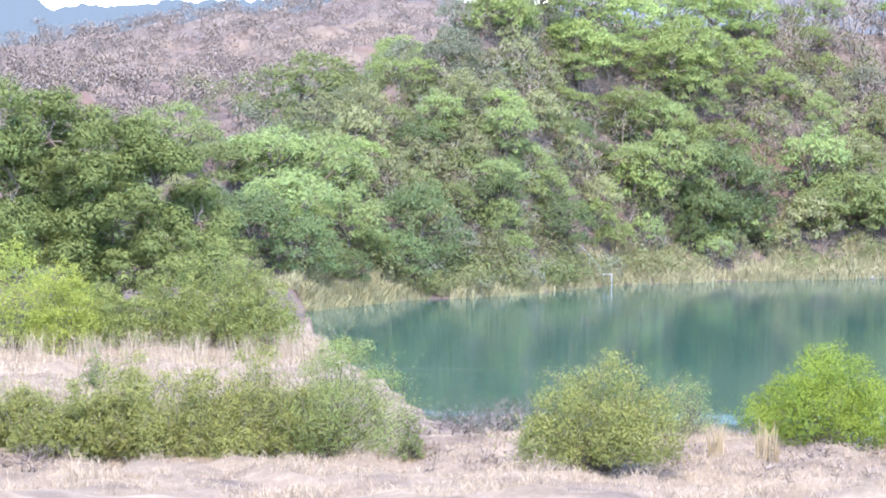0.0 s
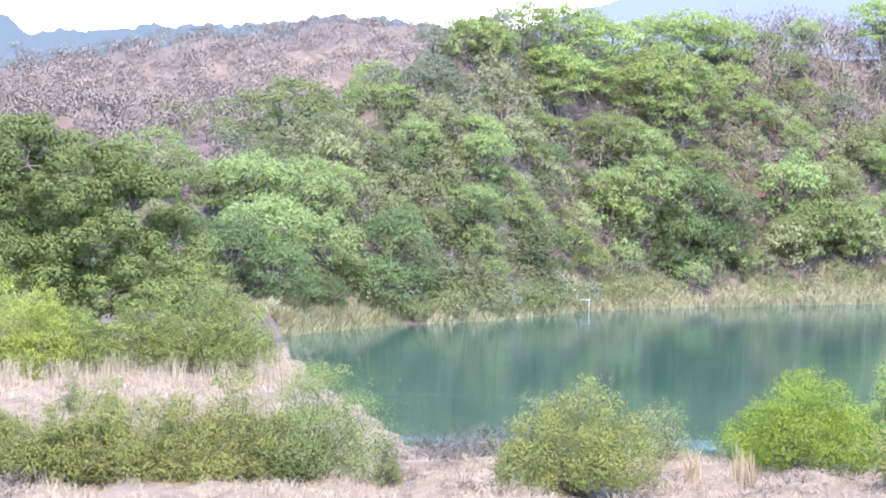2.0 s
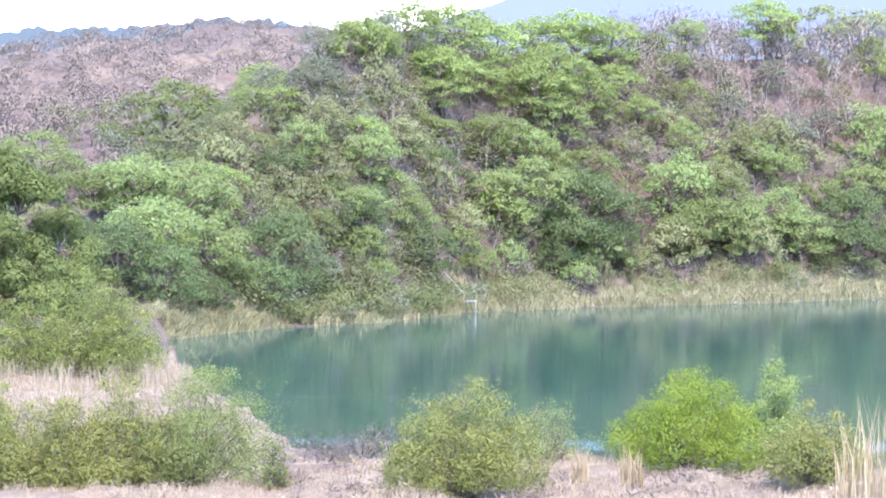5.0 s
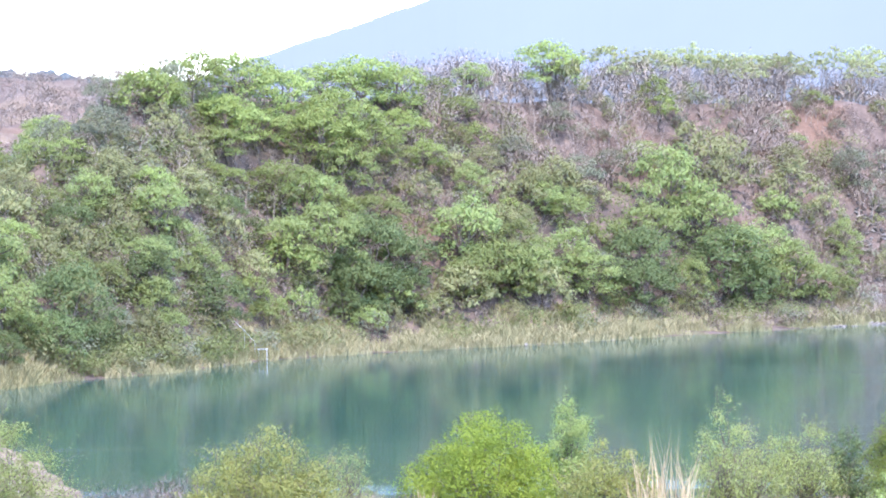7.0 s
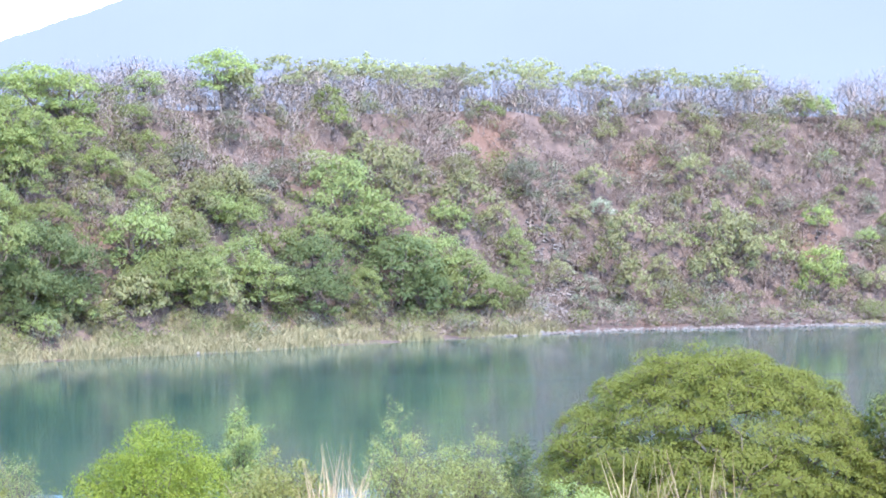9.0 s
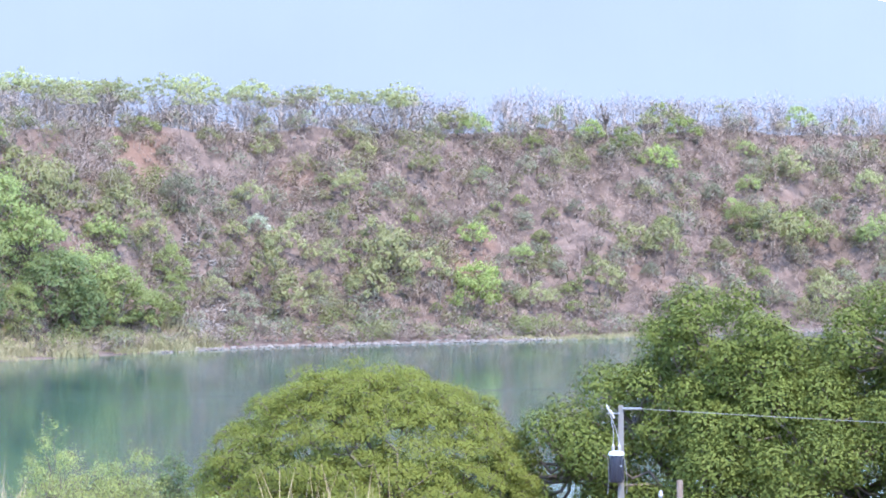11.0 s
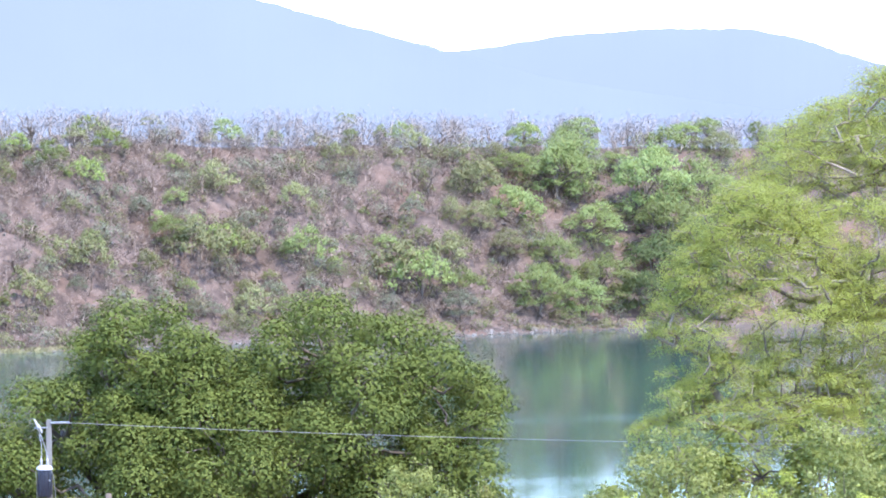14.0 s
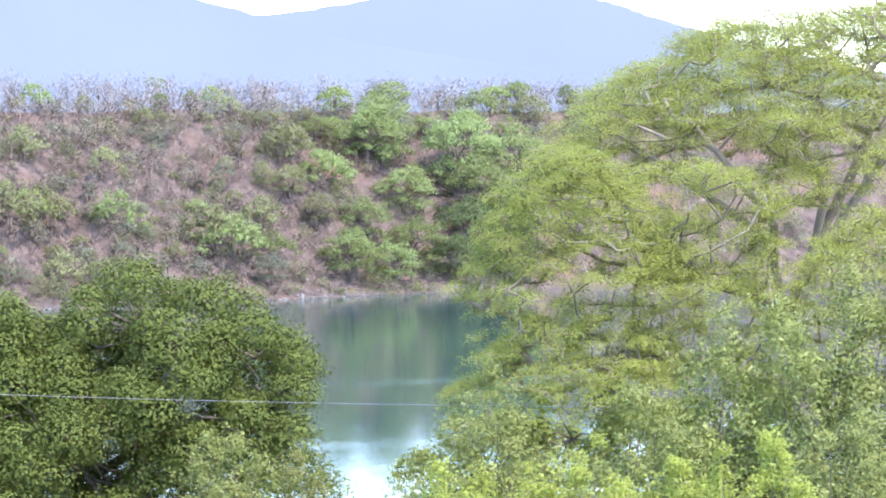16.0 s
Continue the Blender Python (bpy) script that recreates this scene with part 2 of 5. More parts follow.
def height(x, y):
    x, y = np.asarray(x, float), np.asarray(y, float)
    r = np.hypot(x, y)
    b = np.degrees(np.arctan2(x, y))
    rn, rf = np.interp(b, NEAR_B, NEAR_R), np.interp(b, FAR_B, FAR_R)
    # this side: a terrace below the lookout, then a bank to the water
    mid = np.interp(r, [0, 5, 8, 30, 60, 100, 128, 150, 162, 190, 215], [22.3, 22.2, 21.4, 17.5, 14.4, 12.0, 10.6, 10.3, 8.6, 4.5, 2.0])
    left = np.interp(r, [0, 5, 8, 30, 60, 100, 128, 148, 165, 200, 245, 330, 400], [22.3, 22.2, 21.4, 17.5, 14.4, 12.0, 10.5, 9.8, 7.0, 4.2, 3.3, 2.6, 2.6])
    right = np.interp(r, [0, 5, 8, 30, 60, 100, 128, 150, 190, 215], [22.3, 22.2, 21.4, 17.0, 13.4, 10.2, 7.8, 6.4, 3.4, 1.8])
    k, k2 = smooth(-1.2, 0.4, b), smooth(11.5, 14.5, b)
    near = (left * (1 - k) + mid * k) * (1 - k2) + right * k2 + (0.35 * waves(x, y, 14, 3) + 0.28 * waves(x, y, 5, 6)) * smooth(20, 60, r)
    near = np.minimum(near, (rn - r) * 0.32 + 0.02 * np.maximum(rn - r, 0))
    # the far side
    w = hill_share(b)
    s = r - rf + 2.2 * waves(x, y, 40, 5) * smooth(0, 15, r - rf)
    low = np.interp(s, LEFT_S, LEFT_Z) * (1 + (np.interp(b, [-8, -4.5, -1], [0.76, 1.0, 1.2]) - 1) * smooth(200, 500, s))
    w_back = smooth(0.5, 4.5, b)
    wall = np.interp(s, RIGHT_S, RIGHT_Z)
    w = w * (1 - smooth(70, 220, s)) + w_back * smooth(70, 220, s)
    far = low * (1 - w) + wall * w
    far = far + (2.1 * waves(x, y, 26, 8) + 0.9 * waves(x, y, 9, 9)) * smooth(4, 25, s) * (1 - smooth(50, 75, s) * w)
    bank = np.interp(b, BANK_B, BANK_W)
    far = far + 0.9 * (1 - smooth(0, 12, s))
    far = np.where(s < 0, np.where(s > -bank, 0.9 * (1 + s / bank), (s + bank) * 0.3), far)
    lake = np.where(b > -2.3, np.maximum(np.maximum(near, far), -4), 0)
    land = near * (1 - smooth(380, 410, r)) + np.maximum(far, 2.6) * smooth(380, 410, r)
    front = np.where(b > -2.3, lake, land)
    behind = smooth(70, 110, np.abs(b))
    return front * (1 - behind) + behind * (22.3 + 2 * waves(x, y, 60, 4) * smooth(10, 60, r))


def ground_at(x, y):
    return float(height(x, y))


def raw_mesh(name, verts, faces, mat, smooth_shade=False, normals=None):
    me = bpy.data.meshes.new(name)
    verts = np.asarray(verts, np.float32)
    faces = np.asarray(faces, np.int32)
    n, k = faces.shape
    me.vertices.add(len(verts))
    me.vertices.foreach_set("co", verts.ravel())
    me.loops.add(n * k)
    me.loops.foreach_set("vertex_index", faces.ravel())
    me.polygons.add(n)
    me.polygons.foreach_set("loop_start", np.arange(0, n * k, k, dtype=np.int32))
    me.polygons.foreach_set("use_smooth", np.full(n, smooth_shade or normals is not None))
    me.materials.append(mat)
    me.update(calc_edges=True)
    if normals is not None:
        me.normals_split_custom_set_from_vertices(np.asarray(normals, np.float32))
    return me


def grid_mesh(name, X, Y, Z, mat):
    n, m = X.shape
    i = np.arange(n * m).reshape(n, m)
    f = np.stack([i[:-1, :-1], i[:-1, 1:], i[1:, 1:], i[1:, :-1]], -1).reshape(-1, 4)
    return raw_mesh(name, np.stack([X, Y, Z], -1).reshape(-1, 3), f, mat, True)


bs = np.concatenate([np.arange(-180, -9, 3.0), np.arange(-9, 38, 0.3), np.arange(38, 181, 3.0)])
bs[-1] = 180
rs = np.concatenate([[0.0, 3, 6], np.arange(9, 120, 4.0), np.arange(120, 170, 1.2), np.arange(170, 260, 4.0), np.arange(260, 400, 6.0), np.arange(400, 900, 3.5), np.geomspace(900, 4700, 30)])
Bg, Rg = np.meshgrid(np.radians(bs), rs)
Xg, Yg = Rg * np.sin(Bg), Rg * np.cos(Bg)
ground = new("ground", grid_mesh("ground", Xg, Yg, height(Xg, Yg), GROUND))
# dry grass thatch covers this side of the lake and patches of the far slope
Bd = np.degrees(Bg)
thatch = (Rg < 345) * np.clip(0.9 + 0.4 * waves(Xg, Yg, 9, 12), 0, 1) * (Rg > 4) + (Rg > 530) * (Bd < 3.5) * np.clip(0.3 + 0.35 * waves(Xg, Yg, 60, 13), 0, 1)
patch = ground.data.attributes.new("thatch", "FLOAT", "POINT")
patch.data.foreach_set("value", thatch.astype(np.float32).ravel())
tagged(ground, "dry brown hillside soil with leaf litter around a lake", "ground", kind="structure")
wx, wy = np.meshgrid([-60.0, 900.0], [150.0, 950.0])
tagged(new("water", grid_mesh("water", wx, wy, wx * 0, WATER)), "calm teal lake water mirroring the slopes", "lake", kind="structure")


# ---- far country: ridge and volcano, their haze painted as glow ----
# distance haze put into the colour: near-black base with a hazy blue emission
def haze_glow_material(name, colour, glow):
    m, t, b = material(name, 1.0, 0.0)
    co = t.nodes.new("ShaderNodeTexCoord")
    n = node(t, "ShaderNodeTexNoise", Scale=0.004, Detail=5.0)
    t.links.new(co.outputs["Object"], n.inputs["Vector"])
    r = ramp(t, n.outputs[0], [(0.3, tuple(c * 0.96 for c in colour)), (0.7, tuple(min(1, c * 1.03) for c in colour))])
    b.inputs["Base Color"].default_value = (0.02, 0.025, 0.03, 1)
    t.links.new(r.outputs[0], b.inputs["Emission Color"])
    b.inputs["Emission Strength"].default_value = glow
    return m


def range_of_hills(name, label, dist, b_pts, slope_pts, mat, rough):
    bb = np.arange(b_pts[0], b_pts[-1], 0.06)
    top = np.interp(bb, b_pts, slope_pts) * dist + 24 + rough * waves(bb * 60, bb * 0, 40, 2) + rough * np.abs(waves(bb * 60, bb * 0, 9, 7))
    rows_ = np.linspace(0, 1, 6)[:, None]
    Z = -20 + (top[None, :] + 20) * rows_ ** 1.2
    R = dist + 0.9 * (rows_ * (top.max())) + 0 * Z
    a = np.radians(bb)[None, :]
    return tagged(new(name, grid_mesh(name, R * np.sin(a), R * np.cos(a), Z, mat)), label, "mountain", kind="structure")


HAZE_FAR = haze_glow_material("volcano_haze_glow", (0.545, 0.67, 0.91), 0.167)
HAZE_NEAR = haze_glow_material("ridge_haze_glow", (0.26, 0.34, 0.42), 0.195)
range_of_hills("backdrop_volcano", "volcano backdrop with pale blue haze painted on as glow", 4000, [-1, 2.4, 4.6, 7, 10, 12.5, 14.5, 17, 20, 22.6, 25, 27, 30, 40],
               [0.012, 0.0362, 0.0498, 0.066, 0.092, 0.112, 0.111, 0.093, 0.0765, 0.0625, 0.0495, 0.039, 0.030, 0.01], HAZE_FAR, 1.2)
range_of_hills("backdrop_mountain", "second mountain backdrop with pale blue haze painted on as glow", 4400, [20, 24, 25.7, 27.2, 28.6, 30.2, 30.9, 32.3, 35, 45],
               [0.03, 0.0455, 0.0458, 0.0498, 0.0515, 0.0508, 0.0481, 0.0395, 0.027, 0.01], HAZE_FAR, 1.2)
range_of_hills("backdrop_ridge", "wooded ridge beyond the lake's end, blue-grey haze painted on as glow", 2000, [-20, -9, -7.5, -6.8, -6.2, -5.6, -4.6, -3, -1.8, -0.7, 0.3, 2.0, 4, 8],
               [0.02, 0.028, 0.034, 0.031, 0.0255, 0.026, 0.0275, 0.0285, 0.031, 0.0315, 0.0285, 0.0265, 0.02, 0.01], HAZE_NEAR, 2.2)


# ---- plant building ----
def unit(v):
    return v / np.maximum(np.linalg.norm(v, axis=-1, keepdims=True), 1e-9)


def leaf_blades(rng, pts, nrm, length, width, droop=0.0):
    """A pointed leaf at each point, facing along nrm."""
    n = len(pts)
    side = unit(np.cross(nrm, rng.normal(size=(n, 3))))
    tip = unit(np.cross(nrm, side))
    tip[:, 2] -= droop
    k = rng.uniform(0.7, 1.3, (n, 1))
    L, W = tip * length * k, side * width * k * 0.5
    v = np.stack([pts - L * 0.5 - W, pts - L * 0.5 + W, pts + L * 0.6], 1).reshape(-1, 3)
    return v, np.arange(n * 3).reshape(n, 3)


def soft_normals(out, nrm, own=0.5):
    """Leaves shade partly as the mass that they clothe: one way per corner."""
    return np.repeat(unit(0.75 * out + own * nrm + np.array([0, 0, 0.2])), 3, 0)


def lobe_points(rng, lobes, n, inner=0.72, low=-0.45):
    """Points in the outer skin of a heap of lobes (x, y, z, rx, ry, rz), and the way outward there."""
    lobes = np.asarray(lobes, float)
    area = (lobes[:, 3] * lobes[:, 4]) ** 0.8 * lobes[:, 5] ** 0.4
    pick = rng.choice(len(lobes), n, p=area / area.sum())
    d = unit(rng.normal(size=(n, 3)))
    d = np.where((d[:, 2] < low)[:, None], d * [1, 1, -1], d)
    c, r = lobes[pick, :3], lobes[pick, 3:]
    lump = 1 + 0.16 * np.sin(d[:, 0] * 7 + pick * 1.7) * np.sin(d[:, 1] * 8 + pick) + 0.10 * np.sin(d[:, 2] * 11 + pick * 2.3)
    p = c + d * r * (rng.uniform(inner - 0.12, 1.12, n) * lump)[:, None]
    deep = np.zeros(n, bool)
    for i, l in enumerate(lobes):
        near = np.nonzero(np.abs(p[:, 0] - l[0]) < 0.65 * l[3])[0]
        q = (p[near] - l[:3]) / l[3:]
        deep[near] |= (np.sum(q * q, 1) < 0.36) & (pick[near] != i)
    keep = ~deep
    return p[keep], unit(d / r)[keep]


def tube(path, radii, sides=5):
    """A tapering stem along path."""
    path, radii = np.asarray(path, float), np.asarray(radii, float)
    d = unit(np.gradient(path, axis=0))
    ref = np.array([0.37, 0.92, 0.11])
    a = unit(np.cross(d, ref))
    b = np.cross(d, a)
    th = np.arange(sides) * math.tau / sides
    v = path[:, None] + radii[:, None, None] * (a[:, None] * np.cos(th)[None, :, None] + b[:, None] * np.sin(th)[None, :, None])
    n = len(path)
    i = np.arange(n * sides).reshape(n, sides)
    f = np.stack([i[:-1], np.roll(i[:-1], -1, 1), np.roll(i[1:], -1, 1), i[1:]], -1).reshape(-1, 4)
    return v.reshape(-1, 3), f


def joined(parts):
    vs, fs, k = [], [], 0
    for v, f in parts:
        vs.append(v)
        fs.append(f + k)
        k += len(v)
    return np.concatenate(vs), np.concatenate(fs)


def bough(rng, a, b, r0, r1, bend=0.15, steps=6, sag=0.0):
    """A crooked stem from a to b."""
    a, b = np.asarray(a, float), np.asarray(b, float)
    t = np.linspace(0, 1, steps)[:, None]
    path = a + (b - a) * t
    ln = np.linalg.norm(b - a)
    kink = rng.normal(size=(steps, 3)) * ln * bend * 0.5
    kink[0] = kink[-1] = 0
    path = path + kink * np.sin(t * math.pi)
    path[:, 2] += sag * ln * np.sin(t[:, 0] * math.pi)
    return path, np.linspace(r0, r1, steps)


def limbs(rng, lobes, base, fork, r0, sides=5, share=1.0):
    """Trunk from base to fork, and a limb into each lobe."""
    out = [tube(*bough(rng, base, fork, r0, r0 * 0.72, 0.08), sides + 1)]
    for l in lobes:
        if rng.uniform() > share:
            continue
        end = np.array(l[:3]) + [0, 0, -0.1 * l[5]]
        out.append(tube(*bough(rng, fork, end, r0 * 0.5, r0 * 0.10, 0.16, 6, 0.06), sides))
    return joined(out)


def twig_prisms(p0, p1, w, rng):
    """Thin three-sided twigs from p0 to p1."""
    n = len(p0)
    d = unit(p1 - p0)
    a = unit(np.cross(d, rng.normal(size=(n, 3))))
    b = np.cross(d, a)
    w = np.reshape(w, (-1, 1))
    v = np.stack([p0 + a * w, p0 - a * w * 0.5 + b * w * 0.87, p0 - a * w * 0.5 - b * w * 0.87, p1], 1).reshape(-1, 3)
    i = np.arange(n)[:, None] * 4
    f = np.concatenate([i + [0, 1, 3], i + [1, 2, 3], i + [2, 0, 3]])
    return v, f


def twig_slivers(p0, p1, w, rng):
    """Twigs far finer than can be told apart, for distant woods."""
    n = len(p0)
    a = unit(np.cross(unit(p1 - p0), rng.normal(size=(n, 3)))) * np.reshape(w, (-1, 1))
    return np.stack([p0 + a, p0 - a, p1], 1).reshape(-1, 3), np.arange(n * 3).reshape(n, 3)


def bare_twigs(rng, height_, radius, n_limb, n_twig, w, reach):
    """Leafless crown: limbs that fan upward into a rounded haze of short twigs, as (from, to, width, way out)."""
    fork = np.array([0, 0, height_ * rng.uniform(0.16, 0.34)])
    a, q = rng.uniform(0, math.tau, n_limb), rng.uniform(0.1, 1, n_limb) ** 0.6
    ends = np.stack([np.cos(a) * radius * q * 0.85, np.sin(a) * radius * q * 0.85, height_ * (1 - 0.42 * q * q) * rng.uniform(0.74, 0.93, n_limb)], 1)
    mid = np.array([0, 0, height_ * 0.42])
    k = rng.randint(0, n_limb, n_twig)
    s = fork + (ends[k] - fork) * (1 - 0.6 * rng.uniform(0, 1, (n_twig, 1)) ** 1.7) + rng.normal(size=(n_twig, 3)) * radius * [0.2, 0.2, 0.13]
    out = unit(s - mid)
    d = unit(out * 0.9 + rng.normal(size=(n_twig, 3)) * 0.6 + [0, 0, 0.25])
    tips = s + d * (radius * rng.uniform(0.4 * reach, reach, (n_twig, 1)))
    P0 = np.concatenate([[[0, 0, -0.3]], np.repeat(fork[None], n_limb, 0), s])
    P1 = np.concatenate([[fork * 1.5], ends, tips])
    W = np.concatenate([[min(w * 2.2, 0.11)], np.full(n_limb, min(w * 0.95, 0.05)), np.full(n_twig, w * 0.72)])
    N = np.concatenate([np.repeat([[0.0, -0.6, 0.6]], n_limb + 1, 0), out])
    return P0, P1, W, unit(N * 0.8 + [0, 0, 0.35] + rng.normal(size=N.shape) * 0.25)


def thing(name, label, category, group="", at=(0, 0, 0)):
    e = new(name)
    e.empty_display_size = 0.3
    e.location = at
    return tagged(e, label, category, group)


def mesh_part(name, data, parent, label=""):
    o = new(name, data)
    o.parent = parent
    if label:
        o["label"] = label
    return o


# ---- far trees: a few grown kinds, then many stands ----
def crown_lobes(rng, count, z_low, z_top, size, flat, power=2.0):
    """Small clumps over a dome of radius 1 between the two heights, and some below its skin."""
    out = []
    for k in range(count):
        a, q = k * 2.39996 + rng.uniform(-0.3, 0.3), math.sqrt((k + 0.5) / count) * rng.uniform(0.86, 1.04)
        s = rng.uniform(*size)
        z = z_low + (z_top - z_low) * (1 - min(q, 1) ** power) * (1 - 0.5 * rng.uniform() ** 2.5) + rng.uniform(-0.07, 0.07)
        out.append((q * 0.86 * math.cos(a), q * 0.86 * math.sin(a), z, s, s * rng.uniform(0.85, 1.15), s * flat * rng.uniform(0.8, 1.2)))
    return out


def far_tree(kind, seed, mat, label, n=1500):
    """Unit trees: crown radius 1; the crown's own height depends on the kind."""
    rng = np.random.RandomState(seed)
    if kind == "round":
        lobes = crown_lobes(rng, 30, 0.62, 1.42, (0.17, 0.30), 0.85) + crown_lobes(rng, 14, 0.26, 0.5, (0.16, 0.26), 0.8)
        base, leaf, inner = 0.7, 0.055, 0.45
    elif kind == "umbrella":
        lobes = crown_lobes(rng, 42, 0.80, 1.34, (0.14, 0.26), 0.6, 2.4) + crown_lobes(rng, 14, 0.42, 0.8, (0.16, 0.26), 0.65)
        base, leaf, inner = 0.9, 0.050, 0.4
    elif kind == "tall":
        lobes = crown_lobes(rng, 26, 0.7, 2.0, (0.17, 0.28), 1.0) + crown_lobes(rng, 16, 0.3, 0.8, (0.16, 0.26), 0.9)
        base, leaf, inner = 0.8, 0.055, 0.45
    elif kind == "thin":
        lobes = crown_lobes(rng, 22, 1.0, 1.4, (0.12, 0.22), 0.5, 2.4)
        base, leaf, inner = 1.0, 0.060, 0.2
    else:
        lobes = crown_lobes(rng, 22, 0.28, 0.95, (0.15, 0.27), 0.8)
        base, leaf, inner = 0.3, 0.066, 0.25
    ob = thing("tree" if kind != "shrub" else "shrub", label, "tree" if kind != "shrub" else "shrub")
    v, f = limbs(rng, lobes[::4][:9], (0, 0, -0.25), (rng.uniform(-0.1, 0.1), rng.uniform(-0.1, 0.1), base * 0.5), {"shrub": 0.026, "thin": 0.028}.get(kind, 0.05), 4)
    mesh_part("trunk", raw_mesh("trunk", v, f, BARK_PALE if kind == "thin" else BARK), ob)
    p, o = lobe_points(rng, lobes, n, inner, -0.35)
    mass = unit(p - np.array([0, 0, base * 0.55]))
    nrm = unit(o + [0, 0, 0.45] + 0.5 * rng.normal(size=o.shape))
    v, f = leaf_blades(rng, p, nrm, leaf * 0.9, leaf * 0.8, 0.1)
    mesh_part("crown", raw_mesh("crown", v, f, mat, normals=soft_normals(unit(o * 0.55 + mass * 0.6), nrm, 0.14)), ob)
    return ob


KINDS = {}
for key, kind, mat, label, n in (
        ("round_mid", "round", LEAF_MID, "green broadleaf tree on the crater slope", 4800),
        ("round_dark", "round", LEAF_DARK, "dark green broadleaf tree near the shore", 4800),
        ("umbrella_bright", "umbrella", LEAF_BRIGHT, "bright green flat-topped tree on the slope", 4800),
        ("umbrella_mid", "umbrella", LEAF_MID, "green spreading flat-topped tree on the slope", 4800),
        ("tall_mid", "tall", LEAF_MID, "tall green tree draped in creepers", 5000),
        ("round_pale", "round", LEAF_PALE, "pale olive half-dry tree on the slope", 4000),
        ("round_sage", "round", LEAF_SAGE, "grey-green dusty tree on the slope", 4200),
        ("shrub_sage", "shrub", LEAF_SAGE, "grey-green dusty shrub on the slope", 1500),
        ("shrub_white", "shrub", LEAF_WHITE, "white-flowering pale bush on the dry slope", 1500),
        ("shrub_pale", "shrub", LEAF_PALE, "pale olive shrub on the dry slope", 1500),
        ("shrub_mid", "shrub", LEAF_MID, "green shrub on the slope", 1500),
        ("shrub_lime", "shrub", LEAF_LIME, "yellow-green shrub on the dry slope", 1500),
        ("thin_lime", "thin", LEAF_RIM, "thin yellow-green tree on the crater rim", 800)):
    KINDS[key] = [far_tree(kind, 10 * i + len(KINDS) * 101, mat, label, n) for i in range(3)]
USED = set()


def plant(key, x, y, radius, tall=1.0, rng=random, group="trees of the crater slope"):
    src = rng.choice(KINDS[key])
    m = Matrix.LocRotScale((x, y, ground_at(x, y)), Euler((0, 0, rng.uniform(0, 6.28))), (radius * rng.uniform(0.9, 1.1), radius * rng.uniform(0.9, 1.1), radius * tall * rng.uniform(0.88, 1.12)))
    if src in USED:
        ob = copy_thing(src, m @ Matrix.Diagonal((*(1 / c for c in src.scale), 1)))
    else:
        USED.add(src)
        src.matrix_basis = m
        ob = src
    ob["group"] = group
    return ob


def shore(b):
    return float(np.interp(b, FAR_B, FAR_R))


def edge(b):
    """Distance of the far waterline."""
    return shore(b) - float(np.interp(b, BANK_B, BANK_W))


GREEN_B = [-8, -2, 1, 4.5, 6, 8, 10.5, 11.6, 12.2, 23, 25, 26.5, 36]
GREEN_LOW = [0.95, 0.95, 0.9, 0.92, 0.9, 0.9, 0.95, 0.9, 0.49, 0.49, 0.49, 0.85, 0.9]
GREEN_HIGH = [0.3, 0.45, 0.75, 0.85, 0.6, 0.5, 0.42, 0.25, 0.16, 0.18, 0.3, 0.65, 0.7]
rng = random.Random(5)
taken = []


def free(x, y, r):
    for a, b, c in taken:
        if (x - a) ** 2 + (y - b) ** 2 < ((0.72 if r < 3.2 else 0.66) * (r + c)) ** 2:
            return False
    taken.append((x, y, r))
    return True


# the trees and shrubs that stand out: kind, bearing, distance, crown radius
LAKE_END = [
    ("umbrella_mid", -2.14, 501.6, 7.3), ("umbrella_mid", -4.27, 459.6, 5.8), ("umbrella_mid", -3.38, 447.3, 6.0),
    ("umbrella_mid", -2.75, 446.2, 5.6), ("umbrella_mid", -1.94, 449.7, 6.0), ("umbrella_mid", -2.47, 429.5, 5.7), ("umbrella_mid", -1.57, 439.0, 5.2),
    ("round_dark", -3.0, 422.9, 5.0), ("round_dark", -2.19, 423.2, 4.3), ("round_dark", -3.54, 428.3, 3.4), ("shrub_pale", -1.41, 473.1, 4.1),
    ("shrub_pale", -1.95, 478.5, 3.4), ("shrub_lime", -1.81, 471.3, 2.2), ("shrub_pale", -0.42, 469.6, 3.7), ("shrub_pale", -0.86, 459.8, 4.0),
    ("round_dark", -0.4, 450.7, 6.0), ("round_dark", -0.67, 443.9, 3.8), ("round_mid", 0.22, 466.3, 2.9), ("round_mid", 0.94, 466.9, 3.3),
    ("round_mid", 1.13, 464.4, 2.9), ("shrub_pale", 0.77, 459.1, 3.2), ("round_mid", 1.01, 484.1, 4.2), ("shrub_pale", 0.3, 477.6, 3.4),
    ("round_mid", 1.65, 484.4, 4.2), ("umbrella_mid", 0.84, 472.4, 3.7), ("round_dark", 0.85, 469.9, 3.7), ("round_dark", 1.84, 481.8, 4.5),
    ("shrub_lime", 2.38, 496.7, 3.1), ("shrub_lime", 3.0, 507.2, 4.8),
]
